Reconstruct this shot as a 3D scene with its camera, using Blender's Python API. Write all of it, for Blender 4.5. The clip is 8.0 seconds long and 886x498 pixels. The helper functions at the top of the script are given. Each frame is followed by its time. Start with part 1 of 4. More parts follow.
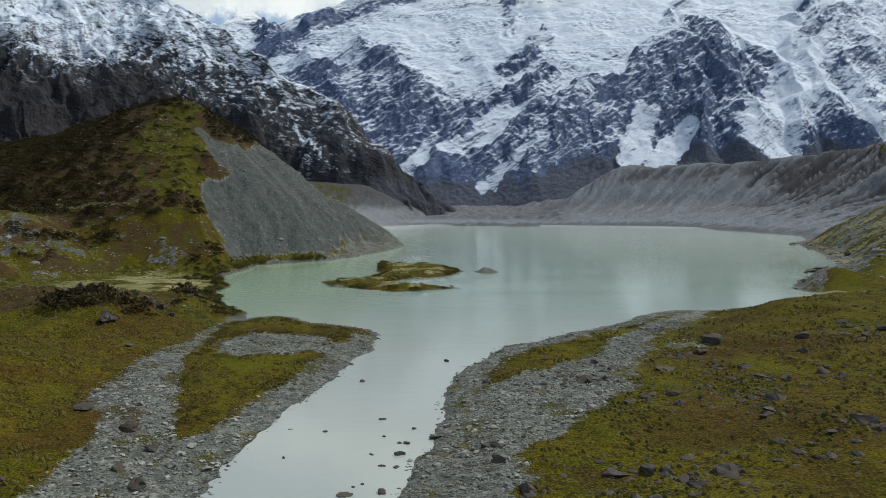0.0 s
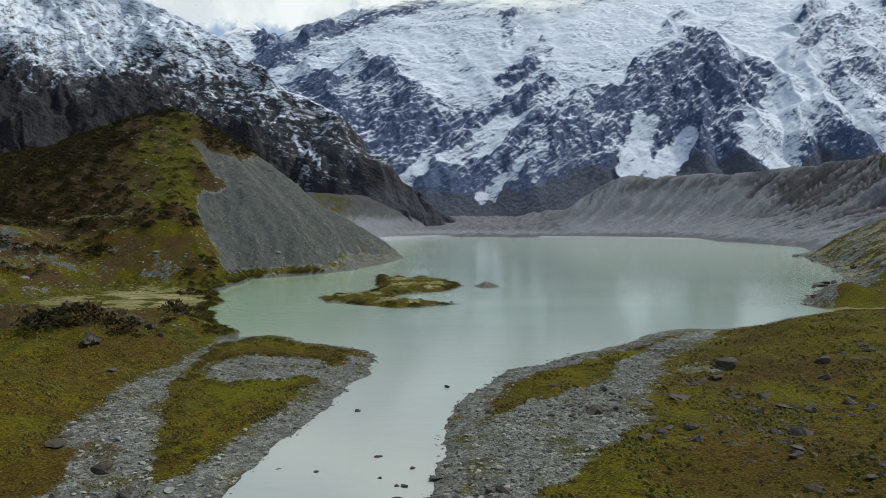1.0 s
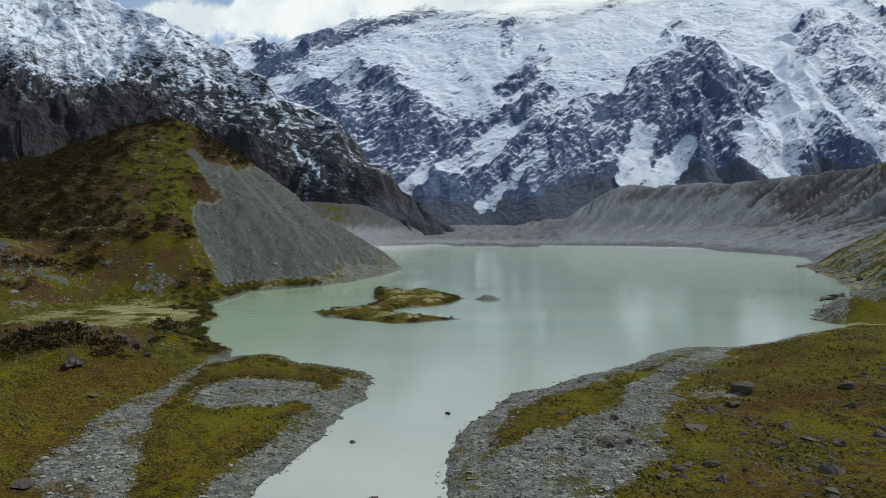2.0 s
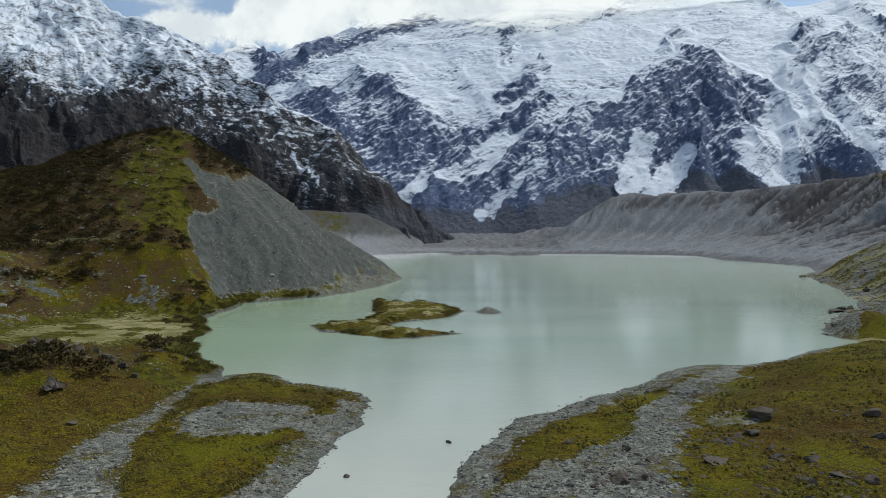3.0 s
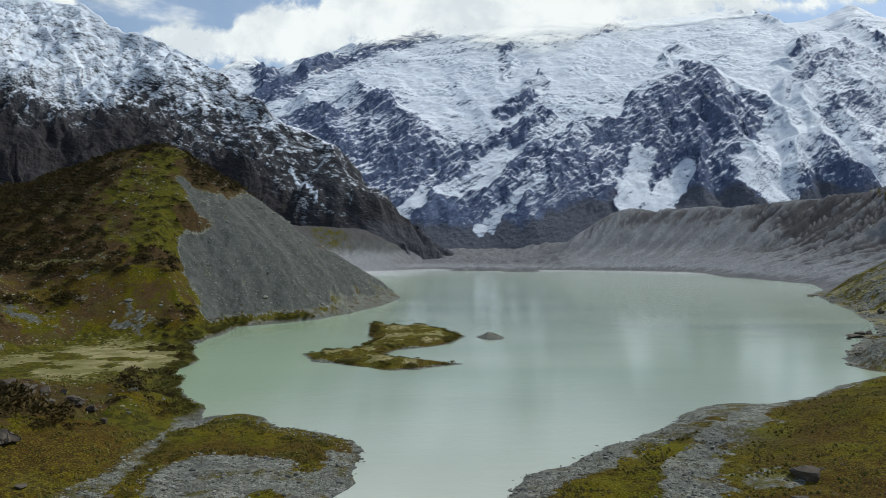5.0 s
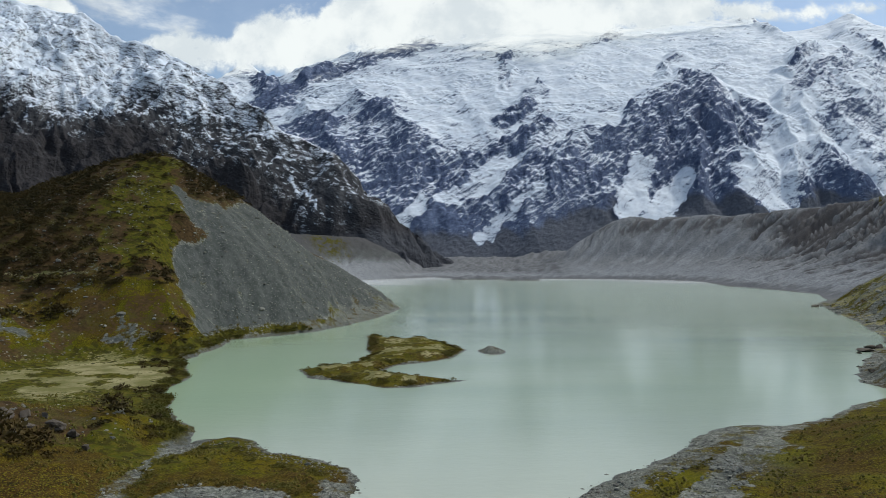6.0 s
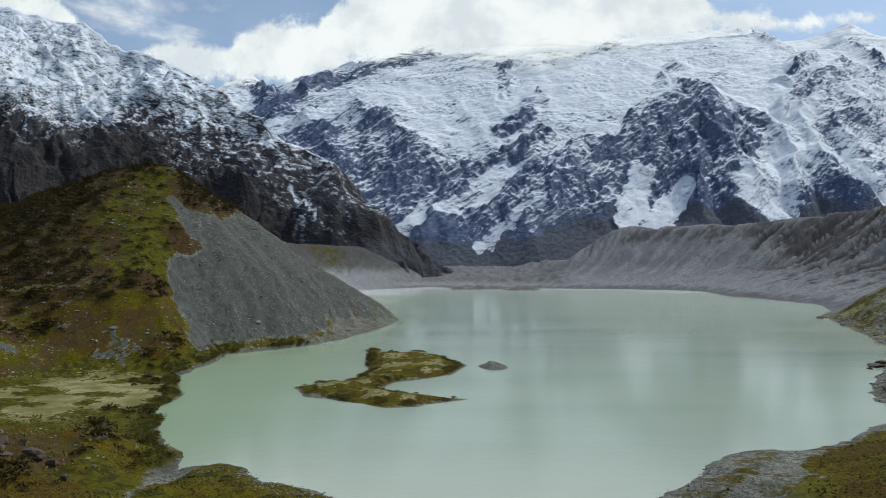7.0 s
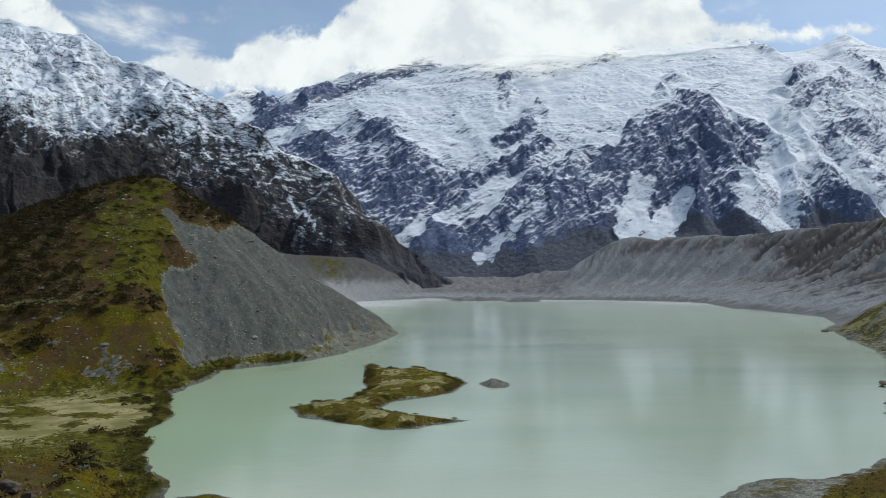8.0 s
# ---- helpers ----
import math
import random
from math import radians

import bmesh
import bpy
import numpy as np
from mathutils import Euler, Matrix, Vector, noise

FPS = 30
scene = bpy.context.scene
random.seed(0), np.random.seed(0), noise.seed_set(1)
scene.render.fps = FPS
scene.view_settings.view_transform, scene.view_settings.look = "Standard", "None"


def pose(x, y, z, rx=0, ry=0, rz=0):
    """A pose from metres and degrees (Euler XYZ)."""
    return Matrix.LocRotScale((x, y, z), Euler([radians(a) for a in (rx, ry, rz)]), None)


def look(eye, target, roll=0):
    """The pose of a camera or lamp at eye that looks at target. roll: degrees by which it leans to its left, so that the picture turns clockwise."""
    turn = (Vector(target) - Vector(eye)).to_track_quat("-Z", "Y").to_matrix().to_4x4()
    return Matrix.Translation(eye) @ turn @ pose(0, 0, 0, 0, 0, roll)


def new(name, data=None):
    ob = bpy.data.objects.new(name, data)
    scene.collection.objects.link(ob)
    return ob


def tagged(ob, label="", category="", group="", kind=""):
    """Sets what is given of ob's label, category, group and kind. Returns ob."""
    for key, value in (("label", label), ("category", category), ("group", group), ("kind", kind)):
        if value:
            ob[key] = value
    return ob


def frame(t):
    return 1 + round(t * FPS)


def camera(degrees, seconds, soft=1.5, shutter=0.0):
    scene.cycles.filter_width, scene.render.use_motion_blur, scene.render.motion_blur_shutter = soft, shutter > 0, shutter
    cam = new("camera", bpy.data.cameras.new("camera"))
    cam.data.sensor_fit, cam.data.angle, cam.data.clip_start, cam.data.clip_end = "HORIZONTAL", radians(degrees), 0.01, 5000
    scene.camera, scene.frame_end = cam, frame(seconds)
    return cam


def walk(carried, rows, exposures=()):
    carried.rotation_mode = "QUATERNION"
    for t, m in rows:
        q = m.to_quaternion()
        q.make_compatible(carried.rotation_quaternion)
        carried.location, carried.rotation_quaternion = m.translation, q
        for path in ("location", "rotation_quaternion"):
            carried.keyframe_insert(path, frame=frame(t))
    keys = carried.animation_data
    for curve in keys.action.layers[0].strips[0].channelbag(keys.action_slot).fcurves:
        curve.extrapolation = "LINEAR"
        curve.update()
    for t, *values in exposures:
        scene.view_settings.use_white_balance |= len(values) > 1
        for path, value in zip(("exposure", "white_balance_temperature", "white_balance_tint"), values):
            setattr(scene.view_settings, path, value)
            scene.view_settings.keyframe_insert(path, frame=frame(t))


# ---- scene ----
cam = camera(65.0, 8.0, soft=0.45)
PATH = [
    (0, (0.00, 0.00, 20.00), (0.00, 99.87, 14.93), -0.24),
    (0.5, (-0.07, 2.39, 20.49), (-0.01, 102.30, 16.18), -0.24),
    (1, (-0.13, 4.79, 20.99), (-0.02, 104.72, 17.38), -0.25),
    (1.5, (-0.19, 7.18, 21.50), (-0.03, 107.14, 18.53), -0.25),
    (2, (-0.25, 9.57, 22.02), (-0.05, 109.55, 19.66), -0.26),
    (2.5, (-0.31, 11.97, 22.55), (-0.06, 111.95, 20.76), -0.26),
    (3, (-0.36, 14.36, 23.09), (-0.07, 114.35, 21.85), -0.27),
    (3.5, (-0.42, 16.75, 23.64), (-0.09, 116.75, 22.93), -0.28),
    (4, (-0.47, 19.15, 24.21), (-0.10, 119.15, 24.02), -0.28),
    (4.5, (-0.52, 21.54, 24.78), (-0.11, 121.54, 25.12), -0.29),
    (5, (-0.56, 23.93, 25.36), (-0.13, 123.93, 26.23), -0.29),
    (5.5, (-0.61, 26.33, 25.96), (-0.14, 126.32, 27.38), -0.30),
    (6, (-0.65, 28.72, 26.56), (-0.16, 128.70, 28.57), -0.31),
    (6.5, (-0.70, 31.11, 27.18), (-0.17, 131.08, 29.80), -0.31),
    (7, (-0.74, 33.51, 27.81), (-0.19, 133.45, 31.09), -0.32),
    (7.5, (-0.77, 35.90, 28.44), (-0.20, 135.82, 32.44), -0.32),
    (8, (-0.81, 38.29, 29.09), (-0.22, 138.18, 33.87), -0.33),
]
walk(cam, [(t, look(eye, target, roll)) for t, eye, target, roll in PATH], exposures=[(0.0, 0.08, 6350, 5.0), (8.0, 0.08, 6350, 5.0)])

# ---------------------------------------------------------------- daylight
SUN_ELEVATION, SUN_AZIMUTH = 54.0, 62.0  # degrees; the azimuth is clockwise from +y
sun = new("sun", bpy.data.lights.new("sun", "SUN"))
sun.data.energy, sun.data.angle, sun.data.color = 2.4, radians(6.0), (1.0, 0.96, 0.90)
sun_from = Vector((math.sin(radians(SUN_AZIMUTH)) * math.cos(radians(SUN_ELEVATION)),
                   math.cos(radians(SUN_AZIMUTH)) * math.cos(radians(SUN_ELEVATION)), math.sin(radians(SUN_ELEVATION))))
sun.matrix_world = look(sun_from * 100, (0, 0, 0))


class Nodes:
    """Short ways to wire a node tree."""

    def __init__(self, tree):
        self.tree = tree
        tree.nodes.clear()

    def add(self, kind, inputs=None, **settings):
        node = self.tree.nodes.new(kind)
        if "operation" in settings:
            node.operation = settings["operation"]
        if "interpolation_type" in settings:
            node.interpolation_type = settings["interpolation_type"]
        if "data_type" in settings:
            node.data_type, node.blend_type = settings["data_type"], settings["blend_type"]
        if "vector_type" in settings:
            node.vector_type = settings["vector_type"]
        if "attribute_name" in settings:
            node.attribute_name = settings["attribute_name"]
        for key, value in (inputs or {}).items():
            if isinstance(value, bpy.types.NodeSocket):
                self.tree.links.new(value, node.inputs[key])
            else:
                node.inputs[key].default_value = value
        return node

    def math(self, op, a, b=0.0, c=0.0):
        return self.add("ShaderNodeMath", {0: a, 1: b, 2: c}, operation=op).outputs[0]

    def remap(self, v, a, b, lo=0.0, hi=1.0):
        return self.add("ShaderNodeMapRange", {"Value": v, "From Min": a, "From Max": b, "To Min": lo, "To Max": hi}, interpolation_type="SMOOTHSTEP").outputs[0]

    def noise(self, vector, scale, detail=4.0, rough=0.55, distortion=0.0):
        return self.add("ShaderNodeTexNoise", {"Vector": vector, "Scale": scale, "Detail": detail, "Roughness": rough, "Distortion": distortion}).outputs[0]

    def mix(self, fac, a, b, blend="MIX"):
        node = self.add("ShaderNodeMix", data_type="RGBA", blend_type=blend)
        for key, value in ((0, fac), (6, a), (7, b)):
            if isinstance(value, bpy.types.NodeSocket):
                self.tree.links.new(value, node.inputs[key])
            else:
                node.inputs[key].default_value = (*value, 1.0) if isinstance(value, tuple) else value
        return node.outputs[2]

    def scaled(self, vector, sx, sy, sz, rz=0.0):
        return self.add("ShaderNodeMapping", {"Vector": vector, "Scale": (sx, sy, sz), "Rotation": (0, 0, rz)}).outputs[0]

    def attribute(self, name):
        return self.add("ShaderNodeAttribute", attribute_name=name).outputs["Fac"]


def make_world():
    world = bpy.data.worlds.new("world")
    scene.world, world.use_nodes = world, True
    n = Nodes(world.node_tree)
    sky = n.add("ShaderNodeTexSky")
    sky.sky_type, sky.sun_disc = "NISHITA", False
    sky.sun_elevation, sky.sun_rotation = radians(SUN_ELEVATION), radians(SUN_AZIMUTH)
    sky.altitude, sky.air_density, sky.dust_density, sky.ozone_density = 800.0, 1.0, 1.6, 1.0
    where = n.add("ShaderNodeTexCoord").outputs["Generated"]
    flat = n.scaled(where, 1, 1, 1.9)
    broad, detail = n.noise(flat, 3.0, 3.0, 0.5), n.noise(flat, 7.5, 8.0, 0.58, 0.3)
    cover = n.math("ADD", n.math("MULTIPLY", broad, 0.55), n.math("MULTIPLY", detail, 0.6))
    mask = n.remap(cover, 0.60, 0.74, 0.13, 1.0)
    shade = n.mix(n.remap(n.noise(flat, 9.0, 6.0, 0.6), 0.35, 0.7), (0.62, 0.65, 0.69), (0.93, 0.94, 0.95))
    clear = n.add("ShaderNodeBackground", {"Color": sky.outputs[0], "Strength": SKY_STRENGTH}).outputs[0]
    cloud = n.add("ShaderNodeBackground", {"Color": shade, "Strength": CLOUD_STRENGTH}).outputs[0]
    both = n.add("ShaderNodeMixShader", {0: mask, 1: clear, 2: cloud}).outputs[0]
    n.add("ShaderNodeOutputWorld", {"Surface": both})


SKY_STRENGTH, CLOUD_STRENGTH = 0.12, 0.95
make_world()


# ---------------------------------------------------------------- materials
def material(name):
    mat = bpy.data.materials.new(name)
    mat.use_nodes = True
    n = Nodes(mat.node_tree)
    return mat, n, n.add("ShaderNodeNewGeometry").outputs["Position"]


def surface(n, color, rough, height=None, strength=0.5, distance=0.1, specular=0.3, **more):
    inputs = {"Base Color": color, "Roughness": rough, "Specular IOR Level": specular, **more}
    if height is not None:
        inputs["Normal"] = n.add("ShaderNodeBump", {"Height": height, "Strength": strength, "Distance": distance}).outputs[0]
    n.add("ShaderNodeOutputMaterial", {"Surface": n.add("ShaderNodeBsdfPrincipled", inputs).outputs[0]})


def ground_material():
    mat, n, p = material("ground")
    big, mid, small, tiny = n.noise(p, 0.035, 5), n.noise(p, 0.16, 5), n.noise(p, 0.9, 5, 0.62), n.noise(p, 4.2, 3)
    # grass: green, straw and rust, in patches and tufts
    grass = n.mix(n.remap(mid, 0.36, 0.62), (0.056, 0.058, 0.001), (0.106, 0.080, 0.002))
    grass = n.mix(n.remap(n.math("ADD", n.math("MULTIPLY", big, 0.6), n.math("MULTIPLY", small, 0.4)), 0.475, 0.59), grass, (0.068, 0.036, 0.009))
    grass = n.mix(n.math("MULTIPLY", n.remap(n.noise(p, 0.075, 5, 0.6), 0.55, 0.66), 0.6), grass, (0.125, 0.100, 0.018))
    grass = n.mix(n.math("MULTIPLY", n.remap(small, 0.49, 0.62), 0.85), grass, (0.022, 0.016, 0.004))
    grass = n.mix(n.math("MULTIPLY", n.remap(tiny, 0.48, 0.64), 0.8), grass, (0.162, 0.138, 0.012))
    grass = n.mix(n.math("MULTIPLY", n.remap(n.noise(p, 2.4, 3), 0.52, 0.66), 0.7), grass, (0.022, 0.018, 0.006))
    grass = n.mix(n.math("MULTIPLY", n.remap(n.noise(p, 9.5, 2), 0.50, 0.62), 0.6), grass, (0.018, 0.015, 0.005))
    grass = n.mix(n.math("MULTIPLY", n.remap(n.noise(p, 0.055, 5, 0.62, 0.6), 0.50, 0.60), 0.62), grass, n.mix(n.remap(tiny, 0.4, 0.6), (0.032, 0.019, 0.004), (0.084, 0.049, 0.010)))
    grass = n.mix(n.math("MULTIPLY", n.remap(n.noise(n.scaled(p, 1.3, 0.8, 1, 0.5), 0.07, 4, 0.6), 0.54, 0.64), 0.55), grass, n.mix(n.remap(tiny, 0.4, 0.6), (0.062, 0.070, 0.002), (0.138, 0.128, 0.008)))
    # shingle: grey stones of many tones
    cell = n.add("ShaderNodeTexVoronoi", {"Vector": p, "Scale": 4.6, "Randomness": 1.0})
    cell2 = n.add("ShaderNodeTexVoronoi", {"Vector": p, "Scale": 8.5, "Randomness": 1.0})
    tone = n.add("ShaderNodeSeparateColor", {"Color": cell.outputs["Color"]}).outputs[0]
    tone2 = n.add("ShaderNodeSeparateColor", {"Color": cell2.outputs["Color"]}).outputs[1]
    shingle = n.mix(n.math("ADD", n.math("MULTIPLY", n.math("POWER", tone, 1.6), 0.6), n.math("MULTIPLY", tone2, 0.4)), (0.050, 0.053, 0.044), (0.322, 0.320, 0.262))
    shingle = n.mix(n.remap(n.noise(p, 0.4, 4), 0.42, 0.7), shingle, n.mix(0.6, shingle, (0.10, 0.105, 0.09)))
    shingle = n.mix(n.math("MULTIPLY", n.remap(n.noise(p, 0.13, 4), 0.42, 0.62), 0.5), shingle, n.mix(0.5, shingle, (0.055, 0.060, 0.055)))
    cell3 = n.add("ShaderNodeTexVoronoi", {"Vector": p, "Scale": 1.5, "Randomness": 1.0})
    tone3 = n.add("ShaderNodeSeparateColor", {"Color": cell3.outputs["Color"]}).outputs[2]
    shingle = n.mix(n.remap(tone3, 0.72, 0.82, 0.0, 0.55), shingle, (0.055, 0.054, 0.050))
    shingle = n.mix(n.remap(tone3, 0.10, 0.07, 0.0, 0.3), shingle, (0.33, 0.335, 0.31))
    shingle = n.mix(n.math("MULTIPLY", n.remap(n.noise(p, 0.22, 6, 0.7), 0.515, 0.61), 0.8), shingle, grass)
    # scree: finer, with stripes down the slope
    streak = n.noise(n.scaled(p, 0.35, 0.35, 0.06, 0.6), 1.0, 5)
    scree = n.mix(n.remap(streak, 0.3, 0.7), (0.054, 0.060, 0.053), (0.098, 0.102, 0.092))
    scree = n.mix(n.remap(n.noise(p, 1.3, 4, 0.65), 0.52, 0.68), scree, (0.150, 0.152, 0.138))
    scree = n.mix(n.math("MULTIPLY", n.remap(n.noise(p, 0.55, 4, 0.65), 0.54, 0.70), 0.4), scree, (0.045, 0.046, 0.040))
    sand = n.mix(n.remap(mid, 0.35, 0.65), (0.29, 0.255, 0.13), (0.15, 0.14, 0.05))
    edge = n.math("MULTIPLY", n.math("SUBTRACT", n.math("ADD", n.math("MULTIPLY", small, 0.6), n.math("MULTIPLY", mid, 0.4)), 0.5), 2.6)

    def blend(base, over, name):
        return n.mix(n.remap(n.math("ADD", n.attribute(name), edge), 0.38, 0.62), base, over)

    heath = n.mix(n.remap(small, 0.35, 0.65), (0.033, 0.021, 0.010), (0.080, 0.050, 0.020))
    heath = n.mix(n.math("MULTIPLY", n.remap(n.noise(p, 0.13, 5, 0.65), 0.50, 0.62), 0.7), heath, n.mix(n.remap(tiny, 0.35, 0.65), (0.040, 0.040, 0.008), (0.092, 0.078, 0.020)))
    color = blend(shingle, scree, "scree")
    color = n.mix(n.attribute("pale"), color, n.mix(n.remap(streak, 0.35, 0.65), (0.176, 0.183, 0.190), (0.262, 0.266, 0.268)))
    rubble = n.math("MULTIPLY", n.attribute("pale"), n.remap(n.noise(p, 0.30, 5, 0.75), 0.54, 0.66))
    color = n.mix(n.math("MULTIPLY", rubble, 0.6), color, (0.30, 0.30, 0.30))
    rubble = n.math("MULTIPLY", n.attribute("pale"), n.remap(n.noise(p, 0.21, 5, 0.75), 0.44, 0.34))
    color = n.mix(n.math("MULTIPLY", rubble, 0.6), color, (0.07, 0.07, 0.075))
    raw = n.mix(n.remap(small, 0.35, 0.65), (0.036, 0.033, 0.034), (0.080, 0.074, 0.073))
    color = n.mix(n.math("MULTIPLY", n.attribute("raw"), n.remap(small, 0.3, 0.6, 0.6, 1.0)), color, raw)
    color = blend(color, grass, "grass")
    lush = n.mix(n.remap(small, 0.4, 0.65), (0.060, 0.062, 0.006), (0.100, 0.082, 0.010))
    color = blend(color, n.mix(n.math("MULTIPLY", n.remap(n.noise(p, 0.5, 4), 0.48, 0.58), 0.75), lush, (0.026, 0.024, 0.006)), "lush")
    color = blend(color, heath, "heath")
    color = blend(color, sand, "sand")
    wet = n.attribute("wet")
    color = n.mix(n.math("MULTIPLY", wet, 0.55), color, n.mix(0.6, color, (0.02, 0.022, 0.022)))
    height = n.math("ADD", n.math("MULTIPLY", cell.outputs["Distance"], -0.5), n.math("ADD", small, tiny))
    surface(n, color, n.remap(wet, 0, 1, 0.95, 0.4), height, 0.65, 0.20, 0.06)
    return mat


def rock_face_material(name, dark, light, strata, scale, coarse=1.2, crumbs=1.1, lined=0.75, cleft=0.6):
    """Bare rock with snow lying where the attribute snow says."""
    mat, n, p = material(name)
    big = n.noise(p, 0.004 * scale, 5)
    ledges = n.add("ShaderNodeMapping", {"Vector": p, "Rotation": strata, "Scale": (4.2, 1.4, 1.0)}, vector_type="TEXTURE").outputs[0]
    broad, mid, fine = n.noise(p, 0.012 * scale, 4), n.noise(ledges, 0.045 * scale, 5, 0.6), n.noise(ledges, 0.17 * scale, 4, 0.65)
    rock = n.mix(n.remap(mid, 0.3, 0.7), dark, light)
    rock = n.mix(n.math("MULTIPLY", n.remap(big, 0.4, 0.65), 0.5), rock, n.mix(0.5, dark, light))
    rock = n.mix(n.math("MULTIPLY", n.attribute("scrub"), n.remap(fine, 0.3, 0.6, 0.55, 1.0)), rock, (0.027, 0.024, 0.025))
    rock = n.mix(n.math("MULTIPLY", n.attribute("debris"), 0.9), rock, n.mix(fine, (0.072, 0.078, 0.094), (0.125, 0.128, 0.140)))
    relief = n.math("ADD", n.math("MULTIPLY", fine, 0.28), n.math("ADD", mid, n.math("MULTIPLY", n.noise(p, 0.055 * scale, 3, 0.55), 0.6)))
    shelf = n.add("ShaderNodeBump", {"Height": relief, "Strength": 1.0, "Distance": 26.0 / scale}).outputs[0]
    level = n.add("ShaderNodeSeparateXYZ", {0: shelf}).outputs[2]
    grain = n.math("ADD", n.math("MULTIPLY", n.math("SUBTRACT", level, 0.58), 1.1), n.math("MULTIPLY", n.math("SUBTRACT", mid, 0.5), coarse))
    grain = n.math("ADD", grain, n.math("ADD", n.math("MULTIPLY", n.math("SUBTRACT", broad, 0.5), 0.9), n.math("MULTIPLY", n.math("SUBTRACT", fine, 0.5), crumbs)))
    def crease(vector, size):
        return n.math("MAXIMUM", n.math("SUBTRACT", 1.0, n.math("MULTIPLY", n.math("ABSOLUTE", n.math("SUBTRACT", n.noise(vector, size * scale, 4, 0.6), 0.5)), 8.0)), 0.0)

    lines = n.math("SUBTRACT", n.math("MULTIPLY", crease(ledges, 0.034), lined), n.math("MULTIPLY", crease(p, 0.020), cleft))
    lines = n.math("SUBTRACT", lines, n.math("MULTIPLY", crease(ledges, 0.085), 0.35))
    grain = n.math("ADD", grain, n.math("SUBTRACT", lines, 0.4 * (lined - cleft) - 0.14))
    snow = n.remap(n.math("ADD", n.attribute("snow"), grain), 0.492, 0.528)
    snow = n.math("MULTIPLY", snow, n.math("SUBTRACT", 1.0, n.math("MULTIPLY", n.attribute("scrub"), 0.97)))
    # Snow white cut and blued: distance haze mixed into its colour.
    white = n.mix(n.remap(broad, 0.3, 0.7), (0.605, 0.655, 0.72), (0.715, 0.75, 0.795))
    white = n.mix(n.math("MULTIPLY", n.remap(n.noise(n.scaled(p, 1, 1, 1.8), 0.022 * scale, 6, 0.7), 0.54, 0.68), n.remap(big, 0.40, 0.6, 0.05, 0.5)), white, (0.40, 0.47, 0.54))
    color = n.mix(snow, rock, white)
    bump = n.add("ShaderNodeBump", {"Height": relief, "Strength": n.remap(snow, 0, 1, 0.95, 0.20), "Distance": 12.0 / scale}).outputs[0]
    surface(n, color, n.remap(snow, 0, 1, 0.95, 0.65), specular=0.15, Normal=bump)
    return mat


def water_material():
    mat, n, p = material("lake_water")
    murk = n.noise(n.scaled(p, 0.3, 1, 1), 0.02, 4)
    color = n.mix(n.remap(murk, 0.3, 0.7), (0.335, 0.408, 0.296), (0.382, 0.450, 0.346))
    # Long dark bands: wind streaks and cloud shadow painted into the water colour.
    color = n.mix(n.math("MULTIPLY", n.remap(n.noise(n.scaled(p, 0.2, 1, 1), 0.011, 3), 0.48, 0.66), 0.42), color, (0.21, 0.29, 0.24))
    axes = n.add("ShaderNodeSeparateXYZ", {0: p}).outputs
    # Darker green left bay: the hill's reflection painted into the colour.
    bay = n.math("MULTIPLY", n.remap(axes[0], -8, -48), n.remap(axes[1], 110, 150))
    color = n.mix(n.math("MULTIPLY", bay, 0.75), color, (0.285, 0.395, 0.245))
    # Greyer near the outlet: the clouds' reflection put into the base colour.
    outlet_sheen = n.remap(axes[1], 60, 185, 0.85, 0.0)
    color = n.mix(outlet_sheen, color, (0.375, 0.388, 0.345))
    # Paler up the lake: the far water's brightness is put into its colour.
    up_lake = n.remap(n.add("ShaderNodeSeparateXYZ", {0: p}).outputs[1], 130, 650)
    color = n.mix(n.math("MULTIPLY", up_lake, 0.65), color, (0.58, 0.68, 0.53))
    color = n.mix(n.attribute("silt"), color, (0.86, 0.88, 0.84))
    ripple = n.math("ADD", n.noise(n.scaled(p, 0.75, 1.3, 1, 0.25), 1.0, 3), n.math("MULTIPLY", n.noise(n.scaled(p, 0.6, 1.5, 1, -0.3), 0.28, 2), 1.4))
    calm = n.remap(n.noise(n.scaled(p, 0.4, 1, 1), 0.012, 3), 0.3, 0.7, 0.25, 1.0)
    height = n.math("MULTIPLY", ripple, calm)
    surface(n, color, 0.10, height, 0.40, 0.07, 0.5, IOR=1.33)
    return mat


def stone_material(name, dark, light):
    mat, n, p = material(name)
    rnd = n.add("ShaderNodeObjectInfo").outputs["Random"]
    isl = n.add("ShaderNodeNewGeometry").outputs["Random Per Island"]
    mid, fine = n.noise(p, 1.6, 5), n.noise(p, 9.0, 4)
    tone = n.math("ADD", n.math("MULTIPLY", rnd, 0.35), n.math("MULTIPLY", isl, 0.65))
    color = n.mix(tone, dark, light)
    color = n.mix(n.remap(mid, 0.35, 0.7), color, n.mix(0.55, color, (0.10, 0.085, 0.065)))
    color = n.mix(n.math("MULTIPLY", n.remap(fine, 0.55, 0.75), 0.5), color, (0.19, 0.18, 0.155))
    surface(n, color, 0.88, n.math("ADD", mid, n.math("MULTIPLY", fine, 0.4)), 0.7, 0.12, 0.25)
    return mat


